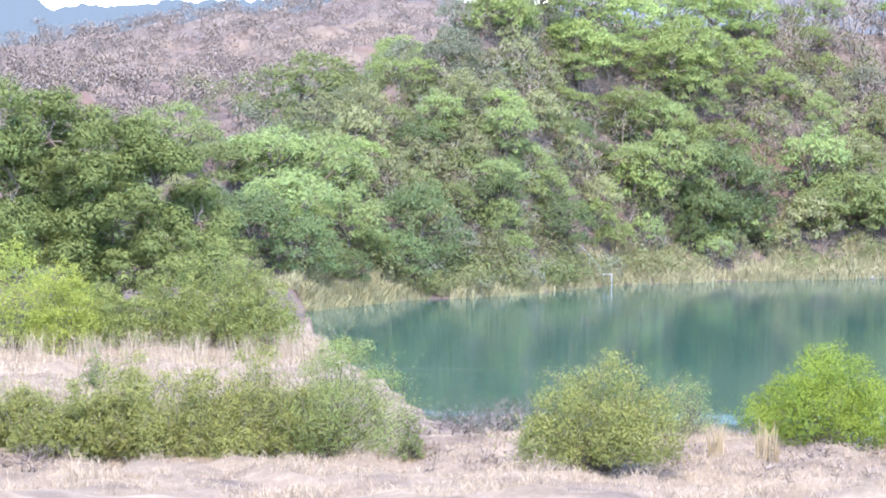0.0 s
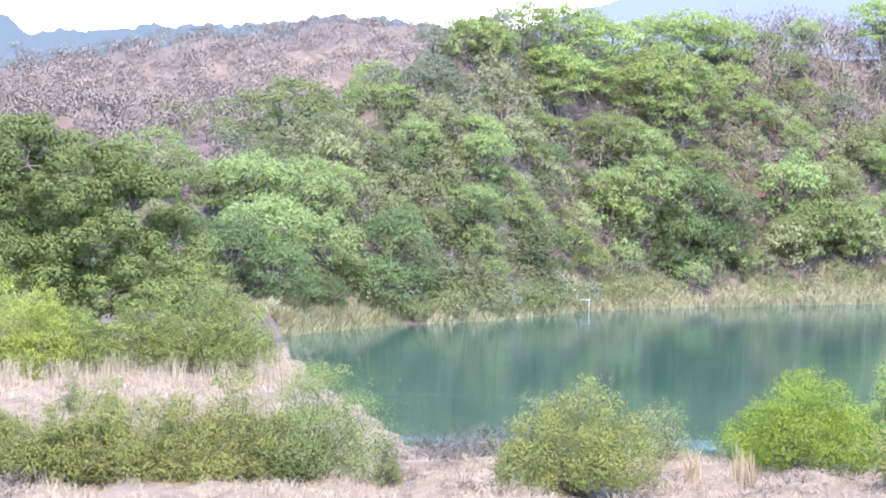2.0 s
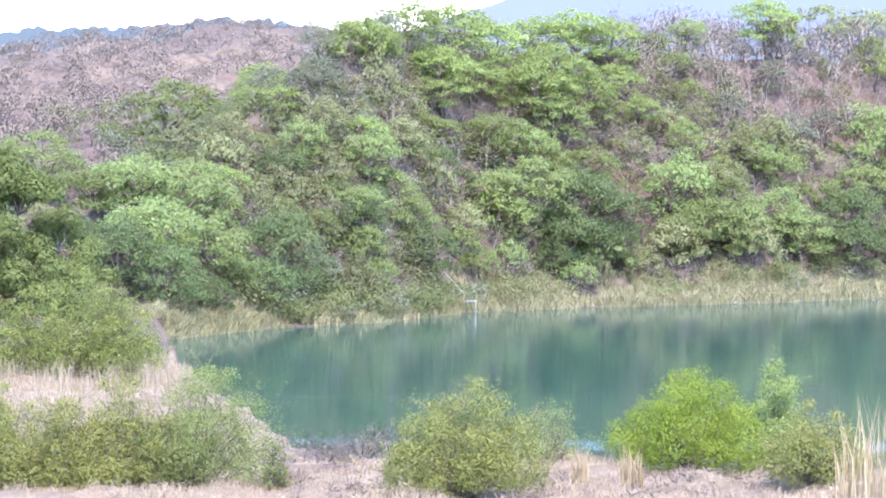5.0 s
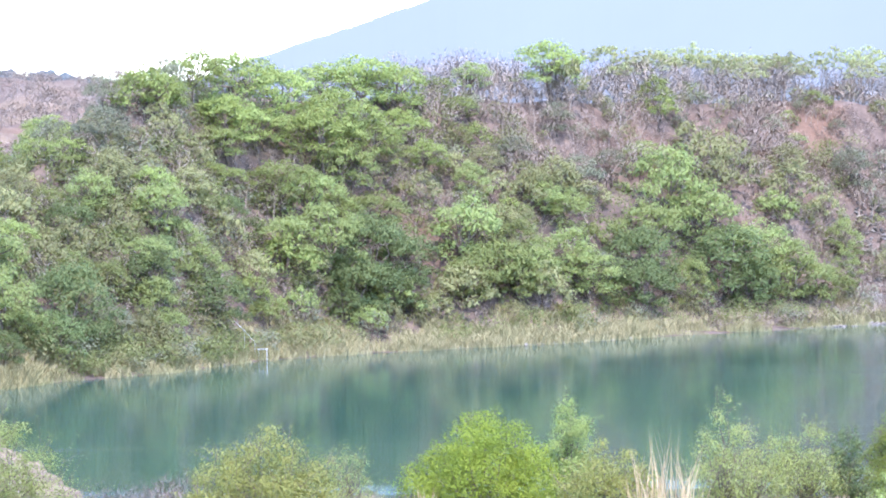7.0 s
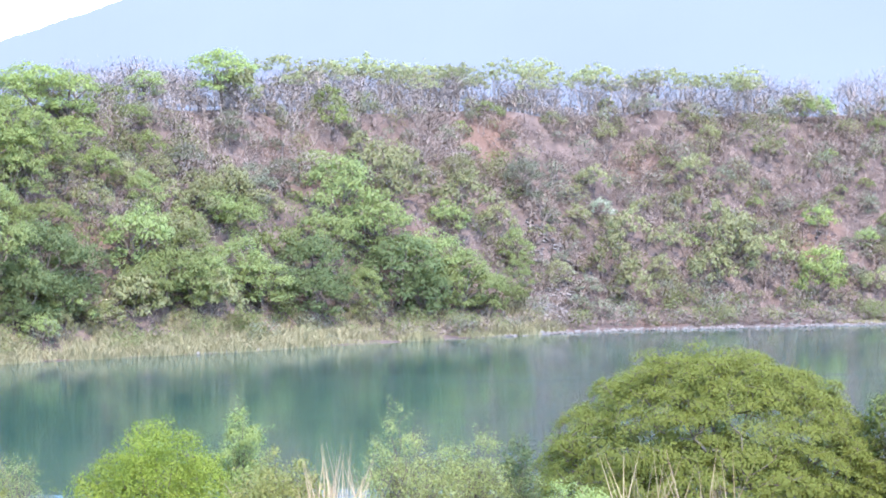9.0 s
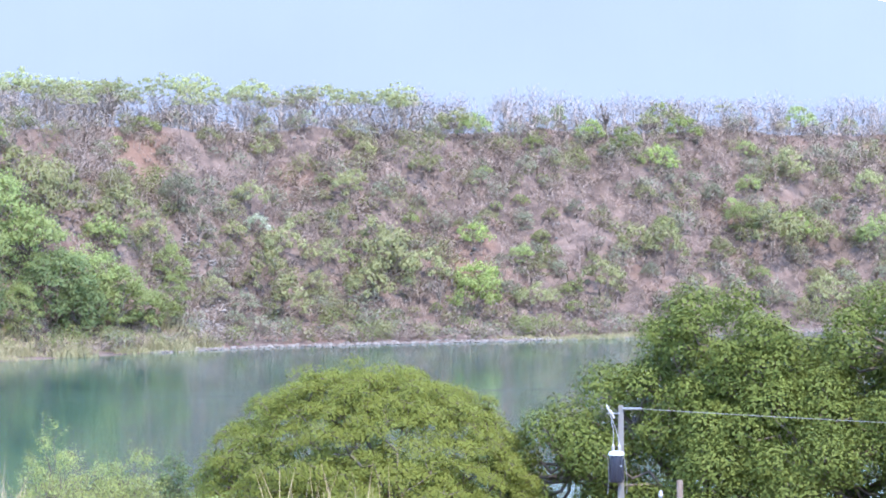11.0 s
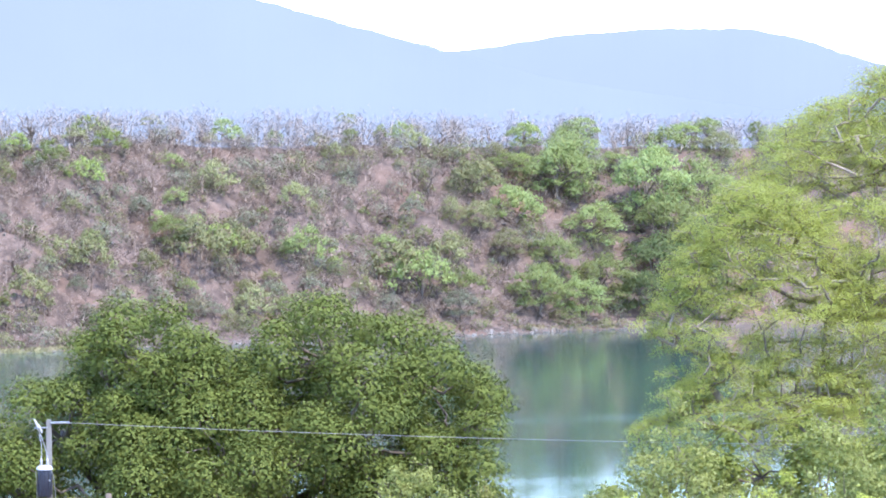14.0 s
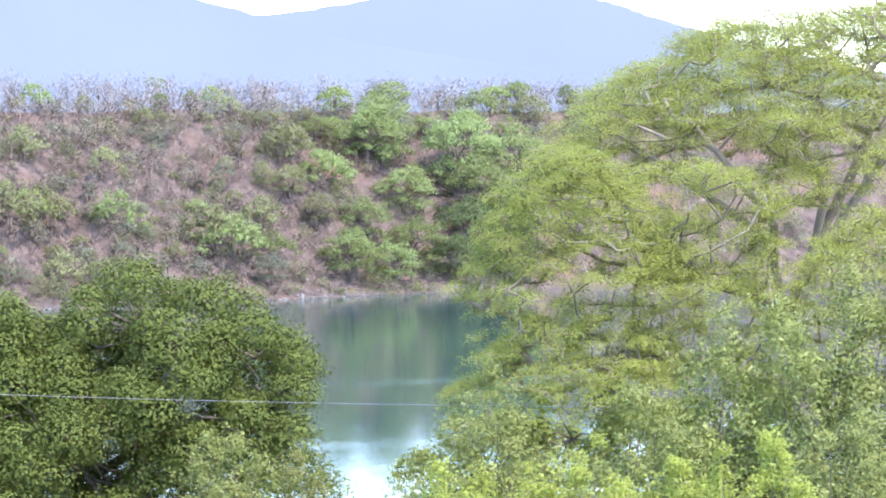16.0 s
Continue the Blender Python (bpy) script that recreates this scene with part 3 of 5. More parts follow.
LAKE_END_B = [
    ("round_dark", 3.71, 516.1, 2.8), ("umbrella_mid", 2.99, 510.1, 4.8), ("umbrella_mid", 3.62, 515.1, 6.0), ("round_dark", 4.34, 522.2, 7.0),
    ("round_dark", 4.17, 515.1, 5.2), ("round_dark", 4.79, 522.5, 4.5), ("round_dark", 4.96, 530.5, 4.6), ("umbrella_mid", 4.41, 533.3, 5.4),
    ("umbrella_mid", 3.34, 522.5, 4.9), ("umbrella_bright", 2.32, 534.1, 6.7), ("umbrella_bright", 1.6, 524.5, 4.9), ("umbrella_bright", 2.06, 523.8, 5.7),
    ("umbrella_bright", 2.86, 546.2, 5.6), ("umbrella_bright", 2.6, 531.8, 5.0), ("umbrella_bright", 3.57, 558.1, 5.2), ("umbrella_bright", 4.2, 560.5, 6.1),
    ("umbrella_bright", 4.74, 564.1, 5.3), ("umbrella_bright", 3.85, 542.7, 6.4), ("umbrella_bright", 4.3, 542.9, 6.0), ("umbrella_bright", 3.59, 535.8, 5.9),
    ("umbrella_bright", 4.83, 558.4, 5.2), ("umbrella_mid", 3.95, 535.8, 5.5), ("umbrella_mid", 2.97, 522.0, 5.3), ("umbrella_mid", 1.98, 520.1, 4.1),
    ("umbrella_mid", 2.08, 516.6, 3.2), ("shrub_lime", 0.81, 509.5, 4.4), ("umbrella_bright", 1.07, 511.8, 4.0), ("shrub_pale", 1.08, 503.9, 3.9),
    ("shrub_pale", 1.45, 506.3, 3.6), ("shrub_lime", 5.99, 567.8, 3.1), ("shrub_mid", 4.3, 510.5, 2.6), ("round_pale", 2.45, 500, 3.5), ("shrub_mid", 3.2, 504, 3.0), ("round_pale", 3.35, 511, 3.4), ("round_mid", 7.45, 561, 4.0), ("shrub_mid", 2.6, 496, 2.4), ("round_pale", 7.3, 566, 4.0), ("round_sage", 7.65, 572, 4.0), ("round_mid", 7.1, 560, 3.4), ("round_dark", 3.9, 512.0, 3.0), ("shrub_pale", 4.65, 515.0, 2.4),
]
LAKE_END_C = [
    ("shrub_pale", 5.12, 543.9, 3.4), ("shrub_pale", 5.74, 555.7, 3.5), ("round_mid", 5.84, 539.1, 5.5), ("round_mid", 6.3, 537.4, 5.1),
    ("round_mid", 5.95, 532.9, 4.6), ("round_mid", 6.74, 538.3, 4.2), ("shrub_pale", 6.46, 546.9, 3.9), ("round_mid", 6.65, 543.4, 4.3),
    ("shrub_lime", 6.55, 553.6, 3.0), ("shrub_pale", 6.8, 559.8, 3.5), ("round_mid", -0.07, 481.7, 3.4), ("shrub_pale", -1.24, 489.4, 3.4),
    ("shrub_pale", -0.23, 460.1, 2.9), ("round_mid", -1.21, 444.3, 2.8), ("shrub_mid", 2.74, 498.4, 2.7), ("shrub_pale", 2.0, 499.6, 3.1),
    ("round_mid", 1.38, 486.8, 3.0),
]
SPUR = [
    ("umbrella_bright", 7.21, 592.7, 6.0), ("shrub_lime", 8.9, 606.7, 2.9), ("shrub_lime", 8.98, 603.7, 2.8), ("round_mid", 9.06, 581.0, 6.8),
    ("round_mid", 9.59, 581.3, 6.8), ("round_mid", 8.79, 569.5, 4.9), ("round_dark", 8.6, 561.0, 6.2), ("round_dark", 8.6, 555.5, 4.8),
    ("round_mid", 7.79, 550.4, 5.2), ("round_mid", 7.44, 550.0, 4.7), ("shrub_pale", 7.07, 539.1, 4.6), ("round_mid", 6.9, 541.1, 4.2),
    ("shrub_pale", 5.81, 529.3, 5.0), ("round_dark", 10.03, 574.5, 6.7), ("round_mid", 10.48, 583.4, 5.9), ("round_mid", 11.01, 581.6, 5.9),
    ("round_mid", 11.36, 586.4, 4.1), ("round_dark", 10.38, 573.8, 4.9), ("shrub_mid", 10.75, 595.3, 3.7), ("shrub_pale", 10.04, 592.1, 4.6),
    ("shrub_pale", 9.51, 599.9, 5.6), ("shrub_pale", 7.9, 571.2, 3.1), ("shrub_pale", 7.36, 567.0, 4.0), ("shrub_pale", 6.82, 558.4, 3.5),
    ("shrub_pale", 6.28, 554.8, 3.5), ("shrub_pale", 7.47, 592.4, 4.2), ("shrub_pale", 5.67, 565.0, 3.1), ("shrub_pale", 10.05, 602.7, 3.8),
    ("round_mid", 4.2, 518.0, 3.7), ("shrub_pale", 5.36, 524.9, 2.9),
]
SPUR_B = [
    ("shrub_mid", 4.74, 521.1, 3.3), ("shrub_pale", 6.64, 551.8, 3.5), ("shrub_mid", 8.07, 562.8, 4.0),
]
DRY_WALL = [
    ("shrub_pale", 11.02, 600.3, 4.7), ("shrub_pale", 13.09, 631.5, 3.0), ("shrub_pale", 14.61, 644.2, 3.0), ("shrub_pale", 14.52, 638.3, 3.0),
    ("shrub_pale", 13.62, 623.6, 3.9), ("shrub_pale", 13.35, 613.4, 5.3), ("shrub_pale", 14.25, 625.0, 3.4), ("shrub_pale", 15.14, 632.7, 5.4),
    ("shrub_pale", 15.23, 626.1, 5.4), ("shrub_pale", 15.85, 628.5, 4.4), ("shrub_lime", 16.65, 639.3, 3.0), ("shrub_lime", 16.7, 632.0, 4.5),
    ("shrub_lime", 16.65, 624.8, 4.4), ("shrub_pale", 14.96, 621.3, 4.4), ("shrub_pale", 16.4, 674.1, 3.7), ("shrub_mid", 16.66, 675.3, 3.2),
    ("shrub_pale", 13.71, 610.5, 3.8), ("shrub_pale", 11.56, 608.6, 3.3), ("shrub_pale", 13.27, 650.0, 2.5), ("shrub_pale", 15.86, 655.6, 3.1),
    ("shrub_mid", 11.73, 590.4, 3.2), ("shrub_pale", 12.73, 618.1, 2.4),
]
DRY_WALL_EAST = [
    ("shrub_mid", 17.6, 675.9, 2.1), ("shrub_lime", 18.49, 682.4, 2.7), ("shrub_lime", 19.66, 700.0, 3.8), ("shrub_lime", 19.97, 691.9, 3.3),
    ("shrub_lime", 19.57, 676.8, 3.7), ("shrub_mid", 19.03, 677.6, 3.2), ("shrub_pale", 18.66, 640.6, 4.0), ("shrub_pale", 17.58, 629.9, 3.0),
    ("round_mid", 20.91, 669.6, 3.7), ("shrub_pale", 21.63, 690.6, 3.8), ("shrub_mid", 21.0, 683.8, 2.7), ("shrub_pale", 21.36, 666.5, 5.7),
    ("shrub_pale", 21.98, 677.8, 5.3), ("shrub_lime", 21.72, 676.7, 4.2), ("shrub_mid", 21.81, 713.0, 3.3), ("shrub_mid", 23.06, 679.5, 4.8),
    ("shrub_pale", 20.55, 657.3, 2.6), ("shrub_pale", 19.65, 652.9, 4.6), ("shrub_pale", 19.2, 652.0, 3.6), ("shrub_pale", 22.25, 660.8, 4.1),
    ("shrub_pale", 23.51, 715.5, 2.2), ("shrub_pale", 22.88, 691.7, 3.2), ("shrub_lime", 24.59, 741.3, 3.5), ("shrub_pale", 24.85, 732.8, 2.9),
    ("shrub_pale", 25.74, 720.3, 5.1), ("shrub_mid", 26.36, 718.2, 5.1), ("shrub_pale", 24.58, 687.2, 6.5), ("shrub_pale", 25.47, 702.8, 3.3),
    ("round_mid", 27.07, 735.1, 6.9),
]
EAST_END = [
    ("shrub_pale", 25.83, 723.3, 4.5), ("shrub_mid", 26.41, 723.8, 5.1), ("round_mid", 27.27, 739.7, 7.0), ("round_mid", 28.52, 741.1, 8.1),
    ("round_mid", 28.79, 734.9, 7.5), ("round_dark", 28.6, 724.9, 6.8), ("round_mid", 27.8, 716.3, 6.2), ("round_mid", 27.62, 727.5, 5.7),
    ("round_mid", 26.99, 710.7, 5.0), ("round_mid", 26.72, 699.1, 5.5), ("shrub_mid", 24.83, 686.2, 5.9), ("shrub_pale", 25.29, 697.1, 4.4),
    ("shrub_mid", 25.55, 691.7, 3.8), ("round_mid", 27.43, 704.5, 5.0), ("round_dark", 28.42, 715.0, 5.0), ("shrub_mid", 29.33, 766.4, 4.2),
    ("umbrella_mid", 27.41, 761.7, 4.8), ("shrub_mid", 28.8, 771.5, 4.2), ("round_mid", 29.42, 754.0, 7.1), ("round_dark", 29.32, 735.3, 7.5),
    ("round_dark", 29.23, 724.2, 6.2),
]
FLOWERING = [("shrub_white", 13.2, 628, 2.5), ("shrub_white", 12.95, 633, 1.6), ("shrub_white", 8.95, 612, 1.4)]
for stand in (FLOWERING, LAKE_END, LAKE_END_B, LAKE_END_C, SPUR, SPUR_B, DRY_WALL, DRY_WALL_EAST, EAST_END):
    for kind, b, d, r in stand:
        x, y = site(b, d)
        taken.append((x, y, r))
        shrub = kind.startswith("shrub")
        plant(kind, x, y, r * (1.3 if shrub else 1.2), 1.3 if shrub else 1.0, rng, "shrubs of the crater slope" if shrub else "trees of the crater slope")
for k in range(3700):
    b = rng.uniform(-7.6, 33.5) if k % 3 else rng.uniform(-2.6, 1.4)
    q = rng.random()
    s = 5 + 57 * q
    if hill_share(b) < 0.5:
        s = 4 + (150 if b > -0.9 else 62) * q
    g = np.interp(b, GREEN_B, GREEN_LOW) * (1 - smooth(0.4, 0.75, q)) + np.interp(b, GREEN_B, GREEN_HIGH) * smooth(0.4, 0.75, q)
    if rng.random() > g:
        continue
    dry = g < 0.5
    r = rng.uniform(1.5, 3.15) if dry else rng.choice((rng.uniform(2.2, 3.4), rng.uniform(3.2, 5.0)))
    if r < 3.2 and not dry and k % 9:
        continue
    x, y = site(b, shore(b) + s)
    if not dry and r >= 3.2 and b > 30.5 or not free(x, y, r):
        continue
    if dry and q < 0.45 and rng.random() < 0.2:
        plant(rng.choice(("round_sage", "round_pale", "round_sage", "round_mid")), x, y, r * 1.15, 1.0, rng)
    elif dry:
        plant(rng.choice(("shrub_pale", "shrub_sage", "shrub_sage", "shrub_mid")), x, y, r, 1.25, rng, "shrubs of the crater slope")
    elif r < 3.2:
        plant(rng.choice(("shrub_mid", "shrub_pale", "shrub_sage", "shrub_mid")), x, y, r, 1.05, rng, "shrubs of the crater slope")
    elif q > 0.5:
        plant(rng.choice(("umbrella_bright", "round_sage", "umbrella_mid", "round_pale")), x, y, r, 1.0, rng)
    else:
        plant(rng.choice(("round_dark", "round_mid", "tall_mid", "round_sage", "round_pale")), x, y, r, 1.0, rng)


# ---- leafless scrub and dry woods, too many to count ----
def bare_field(name, label, spots, rng, limbs_n, twigs_n, w, mat=TWIG, category="scrub", reach=0.3):
    A, B_, W, N = [], [], [], []
    level = height([q[0] for q in spots], [q[1] for q in spots])
    for (x, y, h, r), z in zip(spots, level):
        p0, p1, ww, n = bare_twigs(rng, h, r, limbs_n, twigs_n, w, reach)
        o = np.array([x, y, z])
        A.append(p0 + o), B_.append(p1 + o), W.append(ww), N.append(n)
    v, f = twig_slivers(np.concatenate(A), np.concatenate(B_), np.concatenate(W), rng)
    return tagged(new(name, raw_mesh(name, v, f, mat, normals=np.repeat(np.concatenate(N), 3, 0))), label, category, kind="stuff")


nr = np.random.RandomState(11)
spots = []
for k in range(4700):
    b, q = nr.uniform(0, 36), nr.uniform(0, 1)
    g = np.interp(b, GREEN_B, GREEN_LOW) * (q < 0.5) + np.interp(b, GREEN_B, GREEN_HIGH) * (q >= 0.5)
    if nr.uniform() < g * 0.85:
        continue
    spots.append((*site(b, shore(b) + 5 + 57 * q), nr.uniform(1.8, 4.4), nr.uniform(1.5, 3.4)))
for k in range(2200):
    b, q = nr.uniform(10.5, 26.5), nr.uniform(0, 1)
    if waves(b * 9, q * 20, 6, 61) > nr.uniform(-0.9, 0.9):
        spots.append((*site(b, shore(b) + 4 + 58 * q), nr.uniform(2.4, 5.0), nr.uniform(1.6, 3.2)))
for k in range(1500):
    b, q = nr.uniform(9.5, 28), nr.uniform(0, 1)
    low = 0.7 * (edge(b) - shore(b))
    spots.append((*site(b, shore(b) + low + (62 - low) * q ** 1.3), nr.uniform(1.2, 2.4), nr.uniform(1.8, 3.4)))
bare_field("dry_scrub", "leafless grey-brown scrub covering the crater slope", spots, nr, 4, 84, 0.064, TWIG_PALE, reach=0.22)
spots = []
for k in range(520):
    b = nr.uniform(5.5, 36)
    spots.append((*site(b, shore(b) + nr.uniform(60, 84)), nr.uniform(6.6, 9.8), nr.uniform(2.4, 4.2)))
for k in range(190):
    b = nr.uniform(4.8, 11)
    s = nr.uniform(34, 78)
    spots.append((*site(b, shore(b) + s), nr.uniform(6.5, 10), nr.uniform(2.8, 4.4)))
for k in range(170):
    b, s = nr.uniform(-1.6, 11), nr.uniform(8, 60)
    spots.append((*site(b, shore(b) + s), nr.uniform(4.5, 7.5), nr.uniform(2.0, 3.4)))
for k in range(60):
    b = nr.uniform(-1, 4)
    spots.append((*site(b, shore(b) + nr.uniform(30, 85)), nr.uniform(4.5, 7), nr.uniform(2.4, 3.8)))
for k in range(620):
    b = nr.uniform(5.0, 36)
    spots.append((*site(b, shore(b) + nr.uniform(56, 72)), nr.uniform(1.5, 4.4), nr.uniform(1.6, 3.0)))
bare_field("rim_woods", "row of leafless grey trees along the crater rim", spots, nr, 7, 165, 0.054, TWIG_RIM, "woods", 0.22)
spots = []
for k in range(1150):
    b, s = nr.uniform(-8, 3.5), nr.uniform(150, 720)
    if b > 1.5 and s < 200:
        continue
    spots.append((*site(b, shore(b) + s), nr.uniform(3.2, 5.4), nr.uniform(2.8, 5.2)))
for k in range(150):
    b = nr.uniform(-8, -2.4)
    spots.append((*site(b, shore(b) + nr.uniform(66, 170)), nr.uniform(2.5, 4.5), nr.uniform(2.0, 3.6)))
bare_field("dry_woods", "leafless mauve-brown woods on the low hills beyond the lake", spots, nr, 3, 210, 0.15, TWIG_WOODS, "woods", 0.11)
for k in range(62):
    b = rng.uniform(8.0, 15.8)
    x, y = site(b, shore(b) + rng.uniform(58, 84))
    plant("thin_lime", x, y, rng.uniform(3.6, 5.2), 1.3, rng, "thin trees on the rim")
for k in range(16):
    b = rng.uniform(16, 36)
    x, y = site(b, shore(b) + rng.uniform(56, 84))
    plant(rng.choice(("thin_lime", "round_mid", "umbrella_mid")), x, y, rng.uniform(1.8, 3.2), 1.5, rng, "thin trees on the rim")


# ---- reeds along the far shore ----
def blades(rng, x, y, z, tall, width, lean, mat, name, label, category):
    n = len(x)
    a = rng.uniform(0, math.tau, n)
    h = tall * rng.uniform(0.55, 1.1, n)
    d = rng.uniform(0, math.tau, n)
    base = np.stack([x, y, z], 1)
    side = np.stack([np.cos(a), np.sin(a), 0 * a], 1) * (width * 0.5)
    off = np.stack([np.cos(d), np.sin(d), 0 * d], 1) * (lean * h * rng.uniform(0.2, 1, n))[:, None]
    up = np.array([0, 0, 1.0])
    m = base + off * 0.35 + up * (h * 0.6)[:, None]
    t = base + off + up * h[:, None] * 0.97
    v = np.stack([base - side, base + side, m + side * 0.7, t, m - side * 0.7], 1).reshape(-1, 3)
    i = np.arange(n)[:, None] * 5
    f = np.concatenate([i + [0, 1, 2], i + [0, 2, 4], i + [4, 2, 3]])
    return tagged(new(name, raw_mesh(name, v, f, mat)), label, category, kind="stuff")


tufts = []
for k in range(450):
    b = nr.uniform(-2.6, 12.4)
    if -0.55 < b < -0.1 or 4.1 < b < 4.6 or 9.6 < b < 9.9 or 10.4 < b < 11.0:
        continue
    tufts.append((b, edge(b) + 0.3 + (shore(b) - edge(b) + 7) * nr.uniform(0, 1) ** 1.3, nr.uniform(1.2, 2.8), nr.uniform(0.9, 2.2) if nr.uniform() < 0.8 else nr.uniform(2.2, 3.0)))
for k in range(60):
    b = nr.choice((nr.uniform(16.5, 20.5), nr.uniform(26, 28.6), nr.uniform(18, 19.6)))
    tufts.append((b, edge(b) + nr.uniform(0.3, 6), nr.uniform(0.8, 2.0), nr.uniform(0.5, 1.2)))
X, Y, amount = [], [], []
for b, d, r, h in tufts:
    m = int(26 * r * r) + 24
    cx, cy = site(b, d)
    a, q = nr.uniform(0, math.tau, m), np.sqrt(nr.uniform(0, 1, m))
    X.append(cx + 1.5 * r * q * np.cos(a)), Y.append(cy + 0.8 * r * q * np.sin(a)), amount.append(h * (1.1 - 0.6 * q * q))
x, y, amount = np.concatenate(X), np.concatenate(Y), np.concatenate(amount)
blades(nr, x, y, height(x, y) - 0.1, amount, 0.10, 1.25, REED, "shore_reeds", "yellow-green reeds and tall grass along the far shore", "reeds")


# ---- undergrowth that closes the gaps between the trees ----
def undergrowth(name, label, count, mat, rng, share, big):
    P, N = [], []
    for k in range(count):
        b, q = (rng.uniform(-4, 36) if k % 4 else rng.uniform(-2.6, 2)), rng.uniform(0, 1)
        g = np.interp(b, GREEN_B, GREEN_LOW) * (1 - smooth(0.4, 0.75, q)) + np.interp(b, GREEN_B, GREEN_HIGH) * smooth(0.4, 0.75, q)
        if rng.uniform() > share(g):
            continue
        low = 0.7 * (edge(b) - shore(b))
        s = low + (60 - low) * q if hill_share(b) > 0.5 else 4 + 120 * q
        x, y = site(b, shore(b) + s)
        r = rng.uniform(0.9, big)
        m = int(30 + 36 * r * r)
        d = unit(rng.normal(size=(m, 3)) + [0, 0, 0.4])
        P.append(np.array([x, y, ground_at(x, y) + 0.5 * r]) + d * r * rng.uniform(0.6, 1.1, (m, 1)) * [1, 1, 0.8])
        N.append(d)
    p, o = np.concatenate(P), np.concatenate(N)
    nrm = unit(o + [0, 0, 0.4] + 0.5 * rng.normal(size=o.shape))
    v, f = leaf_blades(rng, p, nrm, 0.29, 0.25, 0.1)
    return tagged(new(name, raw_mesh(name, v, f, mat, normals=soft_normals(o, nrm, 0.25))), label, "undergrowth", kind="stuff")


undergrowth("green_undergrowth", "low green bushes filling the wooded slope", 1150, LEAF_MID, nr, lambda g: g * 0.9, 3.2)
undergrowth("pale_undergrowth", "low pale half-dry bushes on the slope", 1150, LEAF_PALE, nr, lambda g: 0.9 - 0.5 * g, 3.2)
undergrowth("grey_undergrowth", "low grey-green dusty bushes on the dry slope", 1100, LEAF_SAGE, nr, lambda g: 0.95 - 0.7 * g, 3.2)


# ---- the near bank ----
def sprays(rng, lobes, n, length, leaf, per=9):
    """Thin shoots that stand out of a bush: leaf points along each, with their facing, and the shoots themselves."""
    p, o = lobe_points(rng, lobes, n, 0.8, -0.1)
    d = unit(o + [0, 0, 0.55] + 0.35 * rng.normal(size=o.shape))
    ln = length * rng.uniform(0.4, 1.1, (len(p), 1))
    t = np.linspace(0.05, 1, per)
    q = p[:, None] + d[:, None] * (ln * t)[:, :, None] + np.array([0, 0, -0.25]) * (ln * t * t)[:, :, None]
    nn = unit(np.repeat(np.array([[0, 0, 1.0]]), len(p) * per, 0) + 0.7 * rng.normal(size=(len(p) * per, 3)))
    q = q.reshape(-1, 3) + rng.normal(size=(len(p) * per, 3)) * leaf * 0.5
    return q, nn, p, p + d * ln


